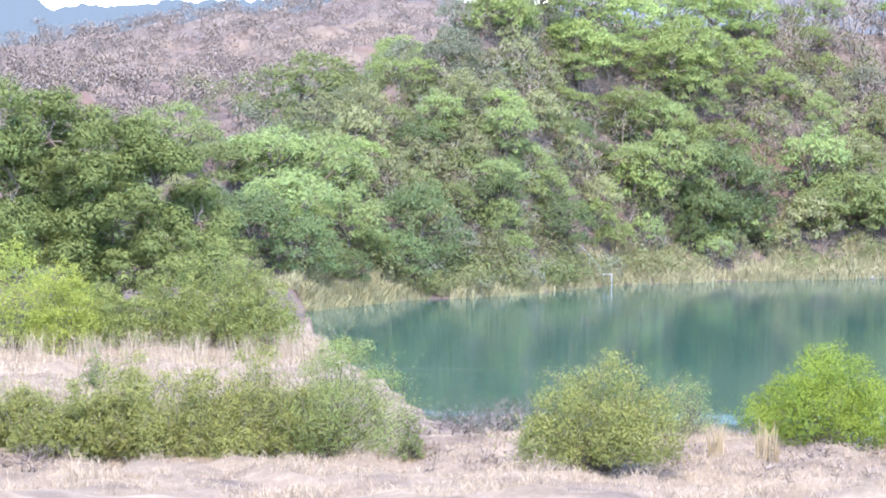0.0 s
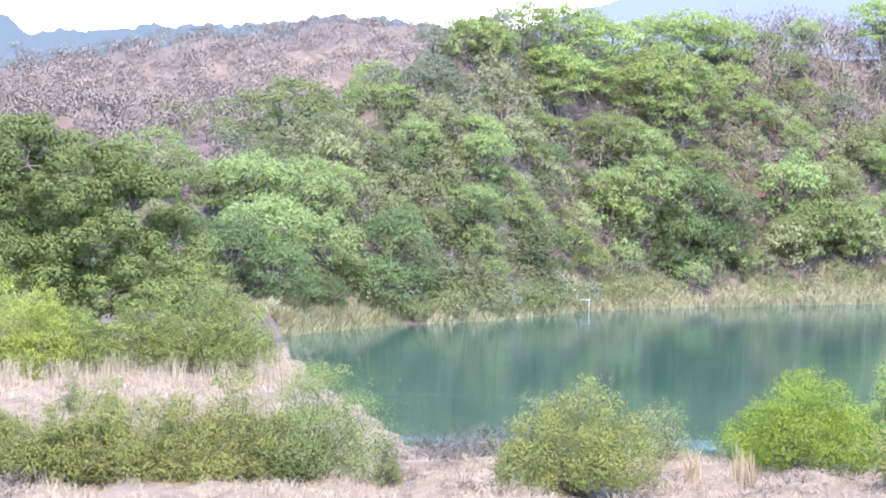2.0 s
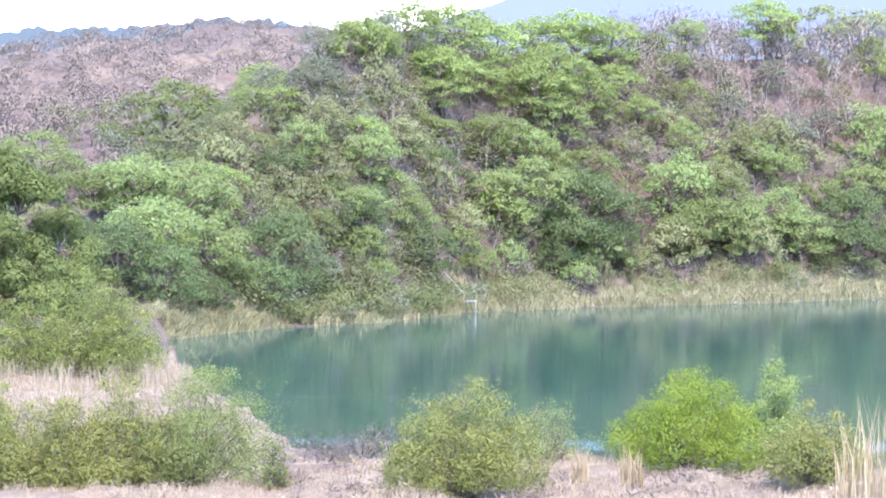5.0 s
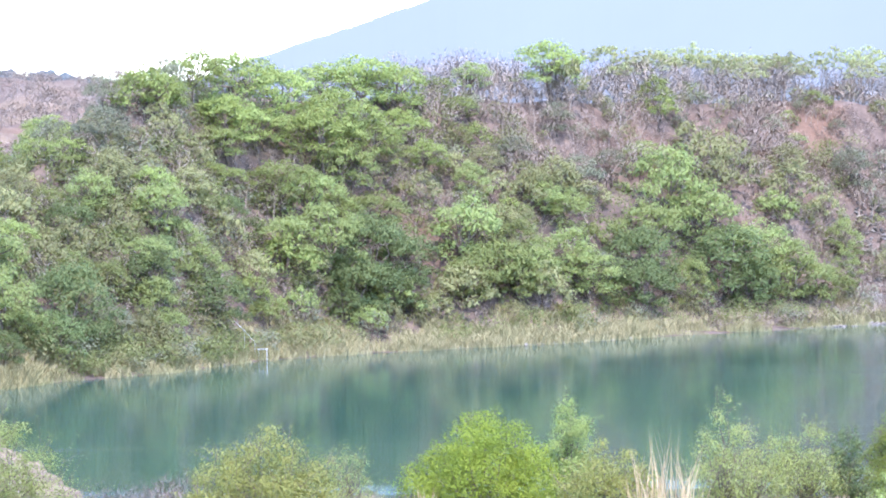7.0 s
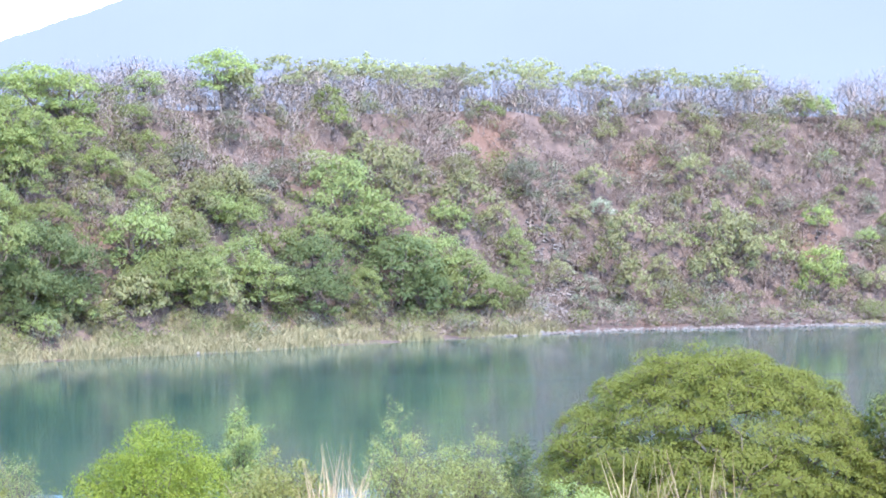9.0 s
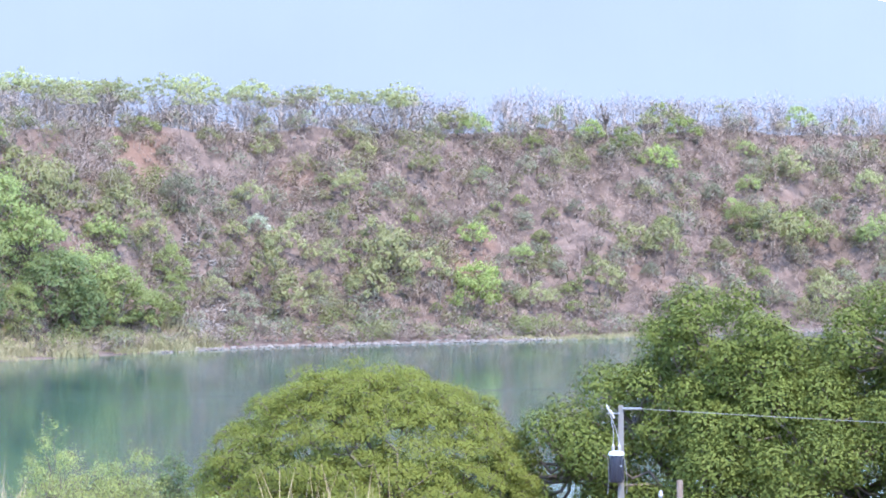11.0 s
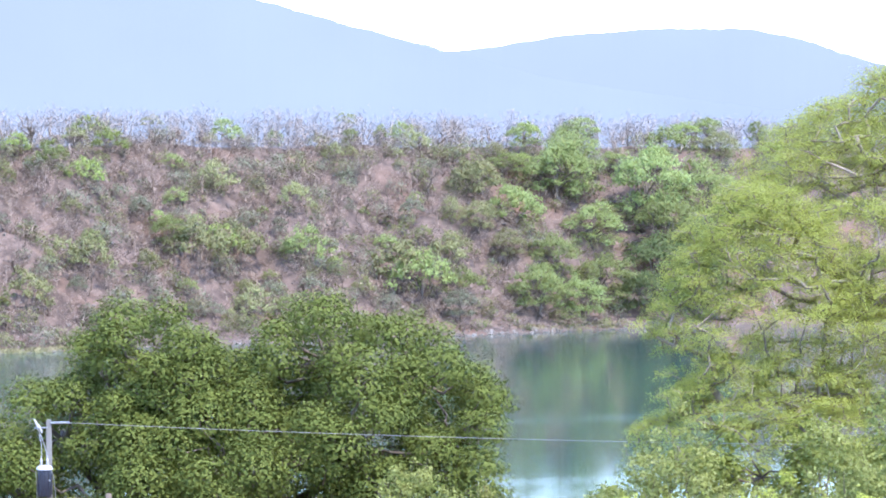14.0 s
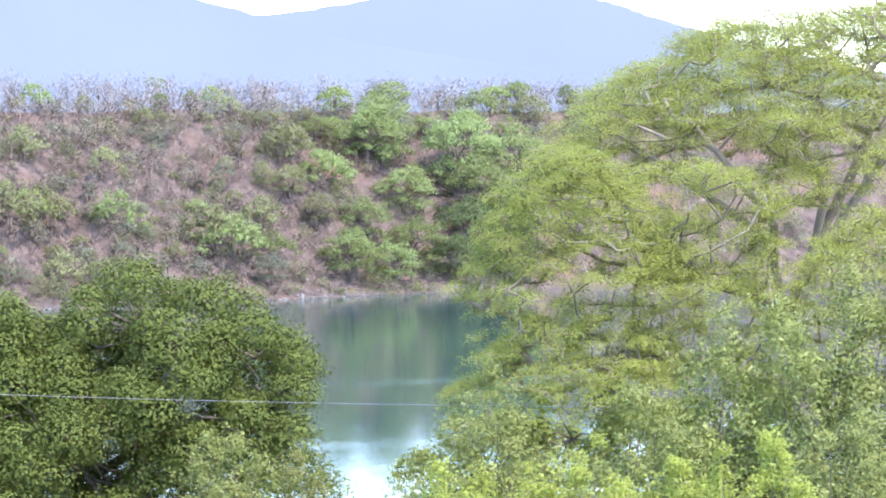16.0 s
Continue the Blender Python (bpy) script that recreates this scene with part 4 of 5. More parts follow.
def bush(name, label, bearing, dist, radius, tall, mat, seed, leaf=0.15, n=4200, width=0.5, shoots=90, shoot=0.9, deep=1.0, lobes_n=26, group="", spread=0.8):
    rng = np.random.RandomState(seed)
    x, y = site(bearing, dist)
    ob = thing(name, label, "shrub" if name == "shrub" else "tree", group, (x, y, ground_at(x, y)))
    lobes = []
    for k in range(lobes_n):
        a, q = k * 2.4 + rng.uniform(-0.5, 0.5), radius * spread * math.sqrt((k + 0.3) / lobes_n)
        s = radius * rng.uniform(0.13, 0.30)
        top = tall * (1 - 0.6 * (q / radius) ** 2) * rng.uniform(0.58, 1.08) - s * 0.8
        lobes.append((q * math.cos(a), deep * q * math.sin(a), max(top, s * 0.6), s, s, s * 0.85))
        if top > 2.0 * s:
            lobes.append((q * math.cos(a) * 1.08, deep * q * math.sin(a) * 1.08, top * 0.55, s * 1.4, s * 1.4, s * 1.3))
        if top > 4.0 * s:
            lobes.append((q * math.cos(a) * 1.12, deep * q * math.sin(a) * 1.12, top * 0.28, s * 1.2, s * 1.2, s * 1.2))
    for k in range(7 if tall > 2 * radius else 0):
        a, s = k * 2.4, radius * rng.uniform(0.42, 0.56)
        lobes.append((0.34 * radius * math.cos(a), 0.34 * radius * math.sin(a), tall * (0.10 + 0.12 * k), s * (1 - 0.07 * k), s * (1 - 0.07 * k), s))
    for k in range(9):
        a, s = k * 0.7 + rng.uniform(-0.2, 0.2), radius * rng.uniform(0.2, 0.3)
        lobes.append((0.74 * radius * math.cos(a), deep * 0.74 * radius * math.sin(a), s * rng.uniform(0.4, 1.2), s, s, s * 0.9))
    p, o = lobe_points(rng, lobes, int(n * 2.7), 0.5, -0.7)
    nrm = unit(o + [0, 0, 0.4] + 0.65 * rng.normal(size=o.shape))
    q, qn, s0, s1 = sprays(rng, lobes, int(shoots * 1.7), shoot, leaf, 13)
    face = np.concatenate([nrm, qn])
    shade = soft_normals(np.concatenate([o, qn]), face, 0.28)
    v, f = leaf_blades(rng, np.concatenate([p, q]), face, leaf * 0.68, leaf * width * 0.9, 0.15)
    stems = [tube(*bough(rng, (rng.uniform(-0.2, 0.2), rng.uniform(-0.2, 0.2), -0.2), np.array(l[:3]) * [0.85, 0.85, 0.9], 0.03 + 0.003 * tall, 0.008, 0.12), 4) for l in lobes]
    tv, tf = joined(stems)
    sv, sf = twig_prisms(s0, s1, np.full(len(s0), 0.012), rng)
    mesh_part("wood", raw_mesh("wood", tv, tf, BARK), ob)["kind"] = "stuff"
    wood = mesh_part("shoot", raw_mesh("shoot", sv, sf, BARK), ob)
    wood["kind"] = "stuff"
    mesh_part("foliage", raw_mesh("foliage", v, f, mat, normals=shade), ob)
    return ob


def tree_of_lobes(label, bearing, dist, majors, mat, seed, leaf, n, sub=11, sub_size=(0.30, 0.42), trunk_r=0.6, width=0.55, bark=BARK, group=""):
    """A big broadleaf tree: major masses (x, y, z, radius), each a heap of smaller clumps; x runs across the view, y away from it."""
    rng = np.random.RandomState(seed)
    x, y = site(bearing, dist)
    ob = thing("tree", label, "tree", group, (x, y, ground_at(x, y)))
    ob.rotation_euler = (0, 0, radians(-bearing))
    small = []
    for mx, my, mz, mr in majors:
        d = unit(rng.normal(size=(sub, 3)) + [0, 0, 0.25])
        for k in range(sub):
            s = mr * rng.uniform(*sub_size)
            c = np.array([mx, my, mz]) + d[k] * (mr - s * 0.62) * [1, 1, 0.85]
            small.append((*c, s, s, s * 0.8))
    p, o = lobe_points(rng, small, int(n * 1.5), 0.62, -0.6)
    nrm = unit(o + [0, 0, 0.45] + 0.42 * rng.normal(size=o.shape))
    v, f = leaf_blades(rng, p, nrm, leaf, leaf * width * 1.35, 0.04)
    fork = np.array([0, 0, min(m[2] for m in majors) * 0.5])
    parts = [tube(*bough(rng, (0, 0, -0.5), fork, trunk_r, trunk_r * 0.8, 0.05), 8)]
    for m in majors:
        hub = np.array(m[:3])
        parts.append(tube(*bough(rng, fork, hub, trunk_r * 0.45, trunk_r * 0.16, 0.1), 6))
    for i, s in enumerate(small):
        hub = np.array(majors[i // sub][:3])
        parts.append(tube(*bough(rng, hub, np.array(s[:3]), trunk_r * 0.14, 0.03, 0.12), 4))
    tv, tf = joined(parts)
    mesh_part("trunk", raw_mesh("trunk", tv, tf, bark, True), ob)
    mesh_part("crown", raw_mesh("crown", v, f, mat, normals=soft_normals(o, nrm, 0.22)), ob)
    return ob


def grown_limbs(rng, stems, targets, r_tip, power=0.39, lift=0.12):
    """Boughs that grow from the given stems (polylines) to every target, each leaving the nearest wood; thickness follows what a piece bears."""
    pos, up = [], []
    for line in stems:
        first = len(pos)
        for i, q in enumerate(line):
            q = np.asarray(q, float)
            if i == 0 and pos:
                d = np.sum((np.array(pos) - q) ** 2, 1)
                first_up = int(np.argmin(d))
            else:
                first_up = len(pos) - 1
            pos.append(q), up.append(first_up if (i or first) else -1)
    targets = np.asarray(targets, float)
    seed_wood = np.array(pos)
    order = np.argsort(np.min(np.linalg.norm(targets[:, None] - seed_wood[None], axis=2), 1))
    ends = {}
    grown = np.zeros((len(pos) + 5 * len(targets), 3))
    grown[:len(pos)] = seed_wood
    for k in order:
        c = targets[k]
        wood = grown[:len(pos)]
        gap = c - wood
        cost = np.linalg.norm(gap, axis=1) + 2.2 * np.maximum(-gap[:, 2], 0)
        j = int(np.argmin(cost))
        a, ln = wood[j].copy(), np.linalg.norm(gap[j])
        steps = max(1, min(5, int(ln / 0.7)))
        for i in range(1, steps + 1):
            t = i / steps
            q = a + (c - a) * t
            q = q + [0, 0, lift * ln * math.sin(t * math.pi)] + (rng.normal(size=3) * 0.07 * ln * (t < 1))
            up.append(j if i == 1 else len(pos) - 1)
            grown[len(pos)] = q
            pos.append(q)
        ends[int(k)] = len(pos) - 1
    n = len(pos)
    load = np.zeros(n)
    for e in ends.values():
        load[e] += 1
    for i in range(n - 1, 0, -1):
        if up[i] >= 0 and up[i] < i:
            load[up[i]] += load[i]
    rad = r_tip * np.maximum(load, 1) ** power
    return np.array(pos), up, rad


def feather_tree(label, bearing, dist, stems, tufts, mat, seed, leaf, per, centre, r_tip=0.016, bark=BARK_PALE, group="", tilt=0.3):
    """A wide feathery tree: thin leaf sprays (x, y, z, radius) at the ends of boughs that fork again and again."""
    rng = np.random.RandomState(seed)
    x, y = site(bearing, dist)
    ob = thing("tree", label, "tree", group, (x, y, ground_at(x, y)))
    ob.rotation_euler = (0, 0, radians(-bearing))
    tufts = np.asarray(tufts, float)
    pos, up, rad = grown_limbs(rng, stems, tufts[:, :3] - [0, 0, 0.12], r_tip)
    big, small = [], []
    for i, j in enumerate(up):
        if j < 0:
            continue
        r1, r0 = rad[i], min(rad[j], rad[i] * 1.35)
        path = np.array([pos[j], (pos[i] + pos[j]) / 2 + rng.normal(size=3) * 0.02, pos[i]])
        piece = tube(path, [r0, (r0 + r1) / 2, r1], 7 if r1 > 0.07 else 4)
        (big if r1 > 0.07 else small).append(piece)
    # twigs that fan out under each spray
    n = len(tufts)
    a = rng.uniform(0, math.tau, (n, 6))
    tips = tufts[:, None, :3] + np.stack([np.cos(a) * tufts[:, 3:4] * 0.8, np.sin(a) * tufts[:, 3:4] * 0.8, rng.uniform(-0.1, 0.12, a.shape)], -1)
    roots = np.repeat(tufts[:, None, :3] - [0, 0, 0.12], 6, 1)
    tw, tf = twig_prisms(roots.reshape(-1, 3), tips.reshape(-1, 3), np.full(n * 6, 0.011), rng)
    # leaves
    pick = np.repeat(np.arange(n), per)
    q = np.sqrt(rng.uniform(0, 1, len(pick)))
    a = rng.uniform(0, math.tau, len(pick))
    lobed = 1 + 0.28 * np.sin(a * 5 + pick) + 0.16 * np.sin(a * 9 + pick * 2.3)
    rr = tufts[pick, 3] * q * lobed
    face = unit(np.array([0, 0, 1.0 - tilt]) + tilt * unit(tufts[:, :3] - np.asarray(centre)) + rng.normal(size=(n, 3)) * 0.1)
    e1 = unit(np.cross(face, np.array([0.3, 0.9, 0.2])))
    e2 = np.cross(face, e1)
    c, d = (rr * np.cos(a))[:, None], (rr * np.sin(a))[:, None]
    thick = (0.16 * tufts[pick, 3] * rng.normal(size=len(pick)) - 0.22 * rr * q)[:, None]
    p = tufts[pick, :3] + e1[pick] * c + e2[pick] * d + face[pick] * thick
    out = unit((p - np.asarray(centre)) * [1, 1, 1.2])
    own = unit(face[pick] * 0.8 + (e1[pick] * np.cos(a)[:, None] + e2[pick] * np.sin(a)[:, None]) * (0.5 * q)[:, None])
    nrm = unit(own + 0.55 * rng.normal(size=p.shape))
    v, f = leaf_blades(rng, p, nrm, leaf, leaf * 0.55, 0.1)
    mesh_part("limb", raw_mesh("limb", *joined(big), bark, True), ob)
    mesh_part("branchwork", raw_mesh("branchwork", *joined(small), bark, True), ob)["kind"] = "stuff"
    mesh_part("spray", raw_mesh("spray", tw, tf, bark), ob)["kind"] = "stuff"
    mesh_part("crown", raw_mesh("crown", v, f, mat, normals=soft_normals(unit(out * 0.7 + own * 0.6), nrm, 0.14)), ob)
    return ob


def dome_tufts(rng, count, cx, cy, rx, ry, z0, z1, size, power=2.2, sink=0.9, deep=3.0, arc=(0.0, 1.0)):
    """Sprays over a dome: half-widths rx, ry, rim height z0, top z1; a few sink below the skin."""
    out = []
    for k in range(count):
        a = k * 2.39996
        q = math.sqrt(arc[0] + (arc[1] - arc[0]) * (k + 0.5) / count)
        z = z0 + (z1 - z0) * (1 - q ** power) - sink * rng.uniform() ** deep
        out.append((cx + rx * q * math.cos(a) + rng.normal() * 0.25, cy + ry * q * math.sin(a) + rng.normal() * 0.25, z + rng.normal() * 0.2, rng.uniform(*size)))
    return out


def loose_tufts(rng, count, low, high, size):
    return [(*(rng.uniform(l, h) for l, h in zip(low, high)), rng.uniform(*size)) for k in range(count)]


LEAF_OLIVE = leaf_material("leaf_olive", (0.222, 0.236, 0.050), (0.268, 0.284, 0.064), (0.30, 0.27, 0.085), 0.46, 0.12)
LEAF_FEATHER = leaf_material("leaf_feathery", (0.195, 0.228, 0.052), (0.305, 0.345, 0.092), (0.35, 0.35, 0.13), 0.44)
LEAF_EDGE = leaf_material("leaf_field_edge", (0.190, 0.226, 0.050), (0.278, 0.318, 0.074), (0.33, 0.34, 0.10), 0.48)
LEAF_FRESH = leaf_material("leaf_fresh_green", (0.195, 0.232, 0.055), (0.260, 0.300, 0.078), (0.31, 0.32, 0.10), 0.46)
LEAF_ACID = leaf_material("leaf_acid_green", (0.165, 0.222, 0.010), (0.250, 0.318, 0.018), (0.31, 0.36, 0.035), 0.48)
LEAF_FIG = leaf_material("leaf_glossy_green", (0.078, 0.106, 0.012), (0.120, 0.155, 0.020), (0.155, 0.188, 0.034), 0.24)
LEAF_FIELD = leaf_material("leaf_field_tree", (0.112, 0.150, 0.034), (0.166, 0.210, 0.052), (0.20, 0.235, 0.068), 0.36)
LEAF_RAIN = leaf_material("leaf_rain_tree", (0.262, 0.312, 0.048), (0.318, 0.370, 0.064), (0.36, 0.40, 0.09), 0.52)
LEAF_DOME = leaf_material("leaf_dome_tree", (0.150, 0.188, 0.022), (0.205, 0.248, 0.034), (0.23, 0.26, 0.05), 0.5)
LEAF_BAND = leaf_material("leaf_fresh_lime", (0.300, 0.350, 0.040), (0.375, 0.430, 0.058), (0.41, 0.45, 0.08), 0.52)
STALK = speckled("dead_grass_stalk", [(0.15, (0.20, 0.14, 0.075)), (0.5, (0.34, 0.26, 0.145)), (0.9, (0.46, 0.37, 0.23))], scale=0.5, bump=0.0)

# bushes on the terrace and below it
ROW = "bushes along the terrace"
for spec in ((-6.7, 143, 2.0, 2.8, LEAF_OLIVE), (-5.9, 141, 2.2, 3.2, LEAF_OLIVE), (-4.9, 142, 2.5, 4.1, LEAF_OLIVE), (-3.9, 140, 2.6, 3.9, LEAF_OLIVE), (-2.8, 142, 2.7, 4.5, LEAF_OLIVE)):
    bush("shrub", "olive-green leafy bush in dry grass", *spec, seed=int(-spec[0] * 10), leaf=0.135, n=10500, spread=0.95, shoots=210, shoot=1.2, group=ROW)
bush("shrub", "feathery light green bush with long arching shoots", -1.65, 142, 3.0, 4.9, LEAF_FRESH, 71, leaf=0.12, n=17000, width=0.40, shoots=240, shoot=1.9, group=ROW)
bush("shrub", "rounded olive-green bush above the water", 2.5, 132, 3.1, 4.3, LEAF_OLIVE, 72, leaf=0.13, n=15500, shoots=190, shoot=1.4, group=ROW)
bush("shrub", "thin grey-green feathery bush", 3.95, 146, 1.1, 2.5, LEAF_FEATHER, 73, leaf=0.12, n=900, width=0.3, shoots=60, shoot=1.0, lobes_n=7, group=ROW)
bush("shrub", "vivid yellow-green bush in dry grass", 6.05, 148, 3.5, 4.3, LEAF_ACID, 74, leaf=0.135, n=16000, shoots=190, shoot=0.7, group=ROW)
bush("shrub", "vivid green upright bush", 7.45, 158, 1.7, 5.0, LEAF_BRIGHT, 75, leaf=0.16, n=5200, shoots=60, lobes_n=12, spread=0.6, group=ROW)
bush("shrub", "low olive creeper-covered bush", 8.1, 141, 2.3, 3.1, LEAF_OLIVE, 76, leaf=0.15, n=5200, group=ROW)
bush("shrub", "feathery grey-green bush in dry grass", 10.2, 150, 2.4, 3.6, LEAF_FEATHER, 77, leaf=0.14, n=4200, width=0.35, shoots=100, shoot=1.1, group=ROW)
bush("shrub", "feathery grey-green bush in dry grass", 11.2, 152, 2.0, 3.3, LEAF_FEATHER, 78, leaf=0.14, n=3600, width=0.35, shoots=90, shoot=1.0, group=ROW)
bush("shrub", "dark green rounded bush", 11.85, 153, 1.1, 3.6, LEAF_DARK, 79, leaf=0.16, n=1800, lobes_n=8, group=ROW)
bush("shrub", "low green bush at the dome tree's foot", 12.7, 150, 1.9, 3.2, LEAF_BRIGHT, 80, leaf=0.16, n=3400, group=ROW)
bush("sapling", "slender young tree with sparse light leaves", 9.93, 146, 1.4, 5.0, LEAF_FEATHER, 81, leaf=0.14, n=2200, width=0.35, shoots=70, shoot=1.0, lobes_n=14, spread=0.7)
bush("sapling", "small green sapling in dry grass", -0.45, 141, 0.6, 1.9, LEAF_BRIGHT, 82, leaf=0.12, n=350, shoots=26, shoot=0.5, lobes_n=5)
bush("sapling", "small dark sapling in a dry field", -5.5, 262, 0.9, 3.0, LEAF_MID, 83, leaf=0.2, n=320, shoots=22, shoot=0.8, lobes_n=5)

# trees and bushes at the far edge of the dry field
tree_of_lobes("large dark green broadleaf tree beside the dry field", -5.4, 345, [(-5, 0, 17, 5.5), (0, 1, 15, 6), (5, 0, 13, 5.2), (9, 1, 9.5, 4.6), (-8, 0, 11, 6), (1, -3, 9, 5.6), (7, -2, 6.5, 4.2), (-3, -3, 5.5, 5), (3, -3, 4.5, 4.5), (11, -1, 5.5, 4), (-1.5, -3, 12, 4.6)], LEAF_FIELD, 91, 0.27, 80000, trunk_r=0.7)
tree_of_lobes("tall dark green tree at the edge of the field", -7.4, 340, [(0, 0, 18, 6), (-5, 0, 14, 6), (4, 0, 13, 6), (0, -3, 8, 6), (6, -1, 6, 5)], LEAF_FIELD, 92, 0.27, 36000, trunk_r=0.7)
EDGE = "bushes at the field's edge"
for b, d, r, h, mat, sd in ((-6.7, 304, 4.0, 9.2, LEAF_BAND, 1), (-6.0, 302, 3.4, 8.0, LEAF_BAND, 2), (-5.2, 304, 3.4, 6.4, LEAF_EDGE, 3), (-4.4, 306, 4.4, 8.2, LEAF_EDGE, 4), (-3.6, 307, 4.8, 9.8, LEAF_EDGE, 5), (-2.9, 307, 3.8, 7.0, LEAF_EDGE, 6)):
    bush("shrub", "light feathery green bush at the field's edge" if mat is LEAF_EDGE else "vivid green bush at the field's edge", b, d, r, h, mat, 100 + sd, leaf=0.27, n=7000, width=0.42, shoots=120, shoot=1.6, group=EDGE)

# the great trees below the lookout
rg = np.random.RandomState(4)
feather_tree("broad dome-shaped feathery tree below the lookout", 14.95, 165,
             [[(0, 0, -0.5), (0.2, 0, 1.4), (0.3, 0.2, 2.6)], [(0.3, 0.2, 2.6), (3, 0, 5), (5, -1, 6.2)], [(0.3, 0.2, 2.6), (-3, 0.5, 5), (-5.5, -1, 5.6)],
              [(0.3, 0.2, 2.6), (0, -2.5, 5.2), (1, -5, 6.0)], [(0.3, 0.2, 2.6), (0.4, 2.5, 6), (0, 4, 7.5)], [(0.3, 0.2, 2.6), (-1, 0, 6), (-0.5, 0, 8)]],
             dome_tufts(rg, 700, 0, 0, 9.2, 7.5, 3.2, 10.8, (0.45, 0.85), 3.0, 1.8, 2.2) + dome_tufts(rg, 240, 0, -0.4, 9.0, 7.4, 2.6, 9.4, (0.45, 0.8), 3.0, 1.2, 2.0, (0.5, 1.0)) + dome_tufts(rg, 330, 0, -1.0, 8.4, 6.6, 1.4, 7.0, (0.6, 1.05), 2.6, 1.0), LEAF_DOME, 5, 0.110, 260, (0, 0, 1), bark=BARK, tilt=0.7)
tree_of_lobes("huge dark green fig tree with glossy leaves", 21.9, 165,
              [(-10.6, 0, 6.4, 3.6), (-7.8, 1, 8.4, 4.2), (-3.8, 0, 11.4, 4.1), (-5.4, 0, 9.6, 3.8), (-1.6, 0, 10.0, 3.6), (-2.2, 1, 8.6, 5.0), (1.2, 0, 8.4, 4.2), (4.6, 0, 11.5, 4.1), (7.6, 0, 10.3, 4.3), (10.2, 0, 8.2, 3.8),
               (5, -2, 8.0, 5.4), (-5.5, -2, 5.4, 5.4), (0.5, -3, 6.4, 5.4), (9.0, -2, 5.0, 4.6), (4, -3.5, 4.2, 5.0), (-10.5, -1, 3.0, 3.6), (-2.5, -4, 3.4, 4.8), (-7.6, -3, 2.6, 4.0), (-4.2, -4, 1.6, 4.0)], LEAF_FIG, 17, 0.146, 250000, 22, (0.25, 0.35), 0.9)
fork = (-0.7, 0.5, 11.4)
stems = [[(0.6, 1.0, -0.5), (0.1, 0.8, 6.0), fork],
         [fork, (-2.0, -0.6, 12.2), (-3.4, -1.2, 12.6), (-4.5, -2.6, 13.6), (-6.2, -4.0, 14.6)],
         [fork, (-1.2, 0.6, 13.2), (-1.2, 0.2, 14.6), (-2.2, -0.4, 15.9), (-3.2, -0.8, 17.3), (-4.4, -1.0, 18.7)],
         [(-1.2, 0.2, 14.6), (-1.5, 1.0, 16.4), (-0.9, 1.6, 18.4)],
         [fork, (0.3, 0.9, 14.0), (0.65, 0.4, 15.8), (-0.1, -0.2, 17.4), (0.4, -0.4, 19.2)],
         [(0.3, 0.9, 14.0), (1.5, 0.4, 16.2), (2.2, 0.2, 17.9), (3.0, 0.0, 19.8)],
         [fork, (-1.6, 2.6, 14.2), (-4.4, 3.6, 16.2), (-6.6, 3.8, 17.6)],
         [(0.1, 0.8, 8.6), (-2.2, -2.8, 9.6), (-4.4, -4.6, 10.0), (-7.0, -5.8, 10.15), (-9.1, -6.4, 9.8)],
         [(0.1, 0.8, 8.6), (2.4, -2.4, 11.2), (4.6, -4.2, 12.6), (7.4, -4.6, 13.4)],
         [fork, (1.0, 4.0, 14.4), (3.0, 6.0, 17.2)]]
tufts = dome_tufts(rg, 1050, 3.0, 3.0, 12.4, 5.4, 18.5, 23.1, (0.6, 1.05), 2.0, 2.8, 2.2)
tufts = [q for k, q in enumerate(tufts) if q[0] < 6.5 or k % 3 == 0]
tufts += dome_tufts(rg, 290, -8.1, -4.6, 3.9, 3.2, 12.4, 17.3, (0.45, 0.85), 2.2, 0.9)
tufts += dome_tufts(rg, 150, -8.4, -6.6, 3.9, 2.4, 9.2, 12.2, (0.4, 0.75), 2.0, 1.4, 1.6)
tufts += loose_tufts(rg, 100, (-5.8, -5.6, 13.0), (-1.0, -1.0, 17.0), (0.5, 0.85))
tufts += loose_tufts(rg, 60, (-1.4, -4.6, 15.2), (4.5, -1.0, 18.6), (0.5, 0.85))
tufts += loose_tufts(rg, 95, (-6.2, -6.6, 9.6), (-1.2, -3.0, 13.0), (0.4, 0.75))
tufts += dome_tufts(rg, 200, 3.0, -5.0, 4.6, 3.0, 11.2, 15.4, (0.5, 0.85), 2.0, 1.2)
tufts += loose_tufts(rg, 40, (-8.5, -2.5, 16.0), (0.0, 1.0, 18.8), (0.4, 0.75))
feather_tree("great spreading rain tree with pale limbs", 34.0, 130, stems, tufts, LEAF_RAIN, 6, 0.070, 340, (0, 2, 2), 0.021, BARK_PALE)
FRONT = "light bushes below the lookout"
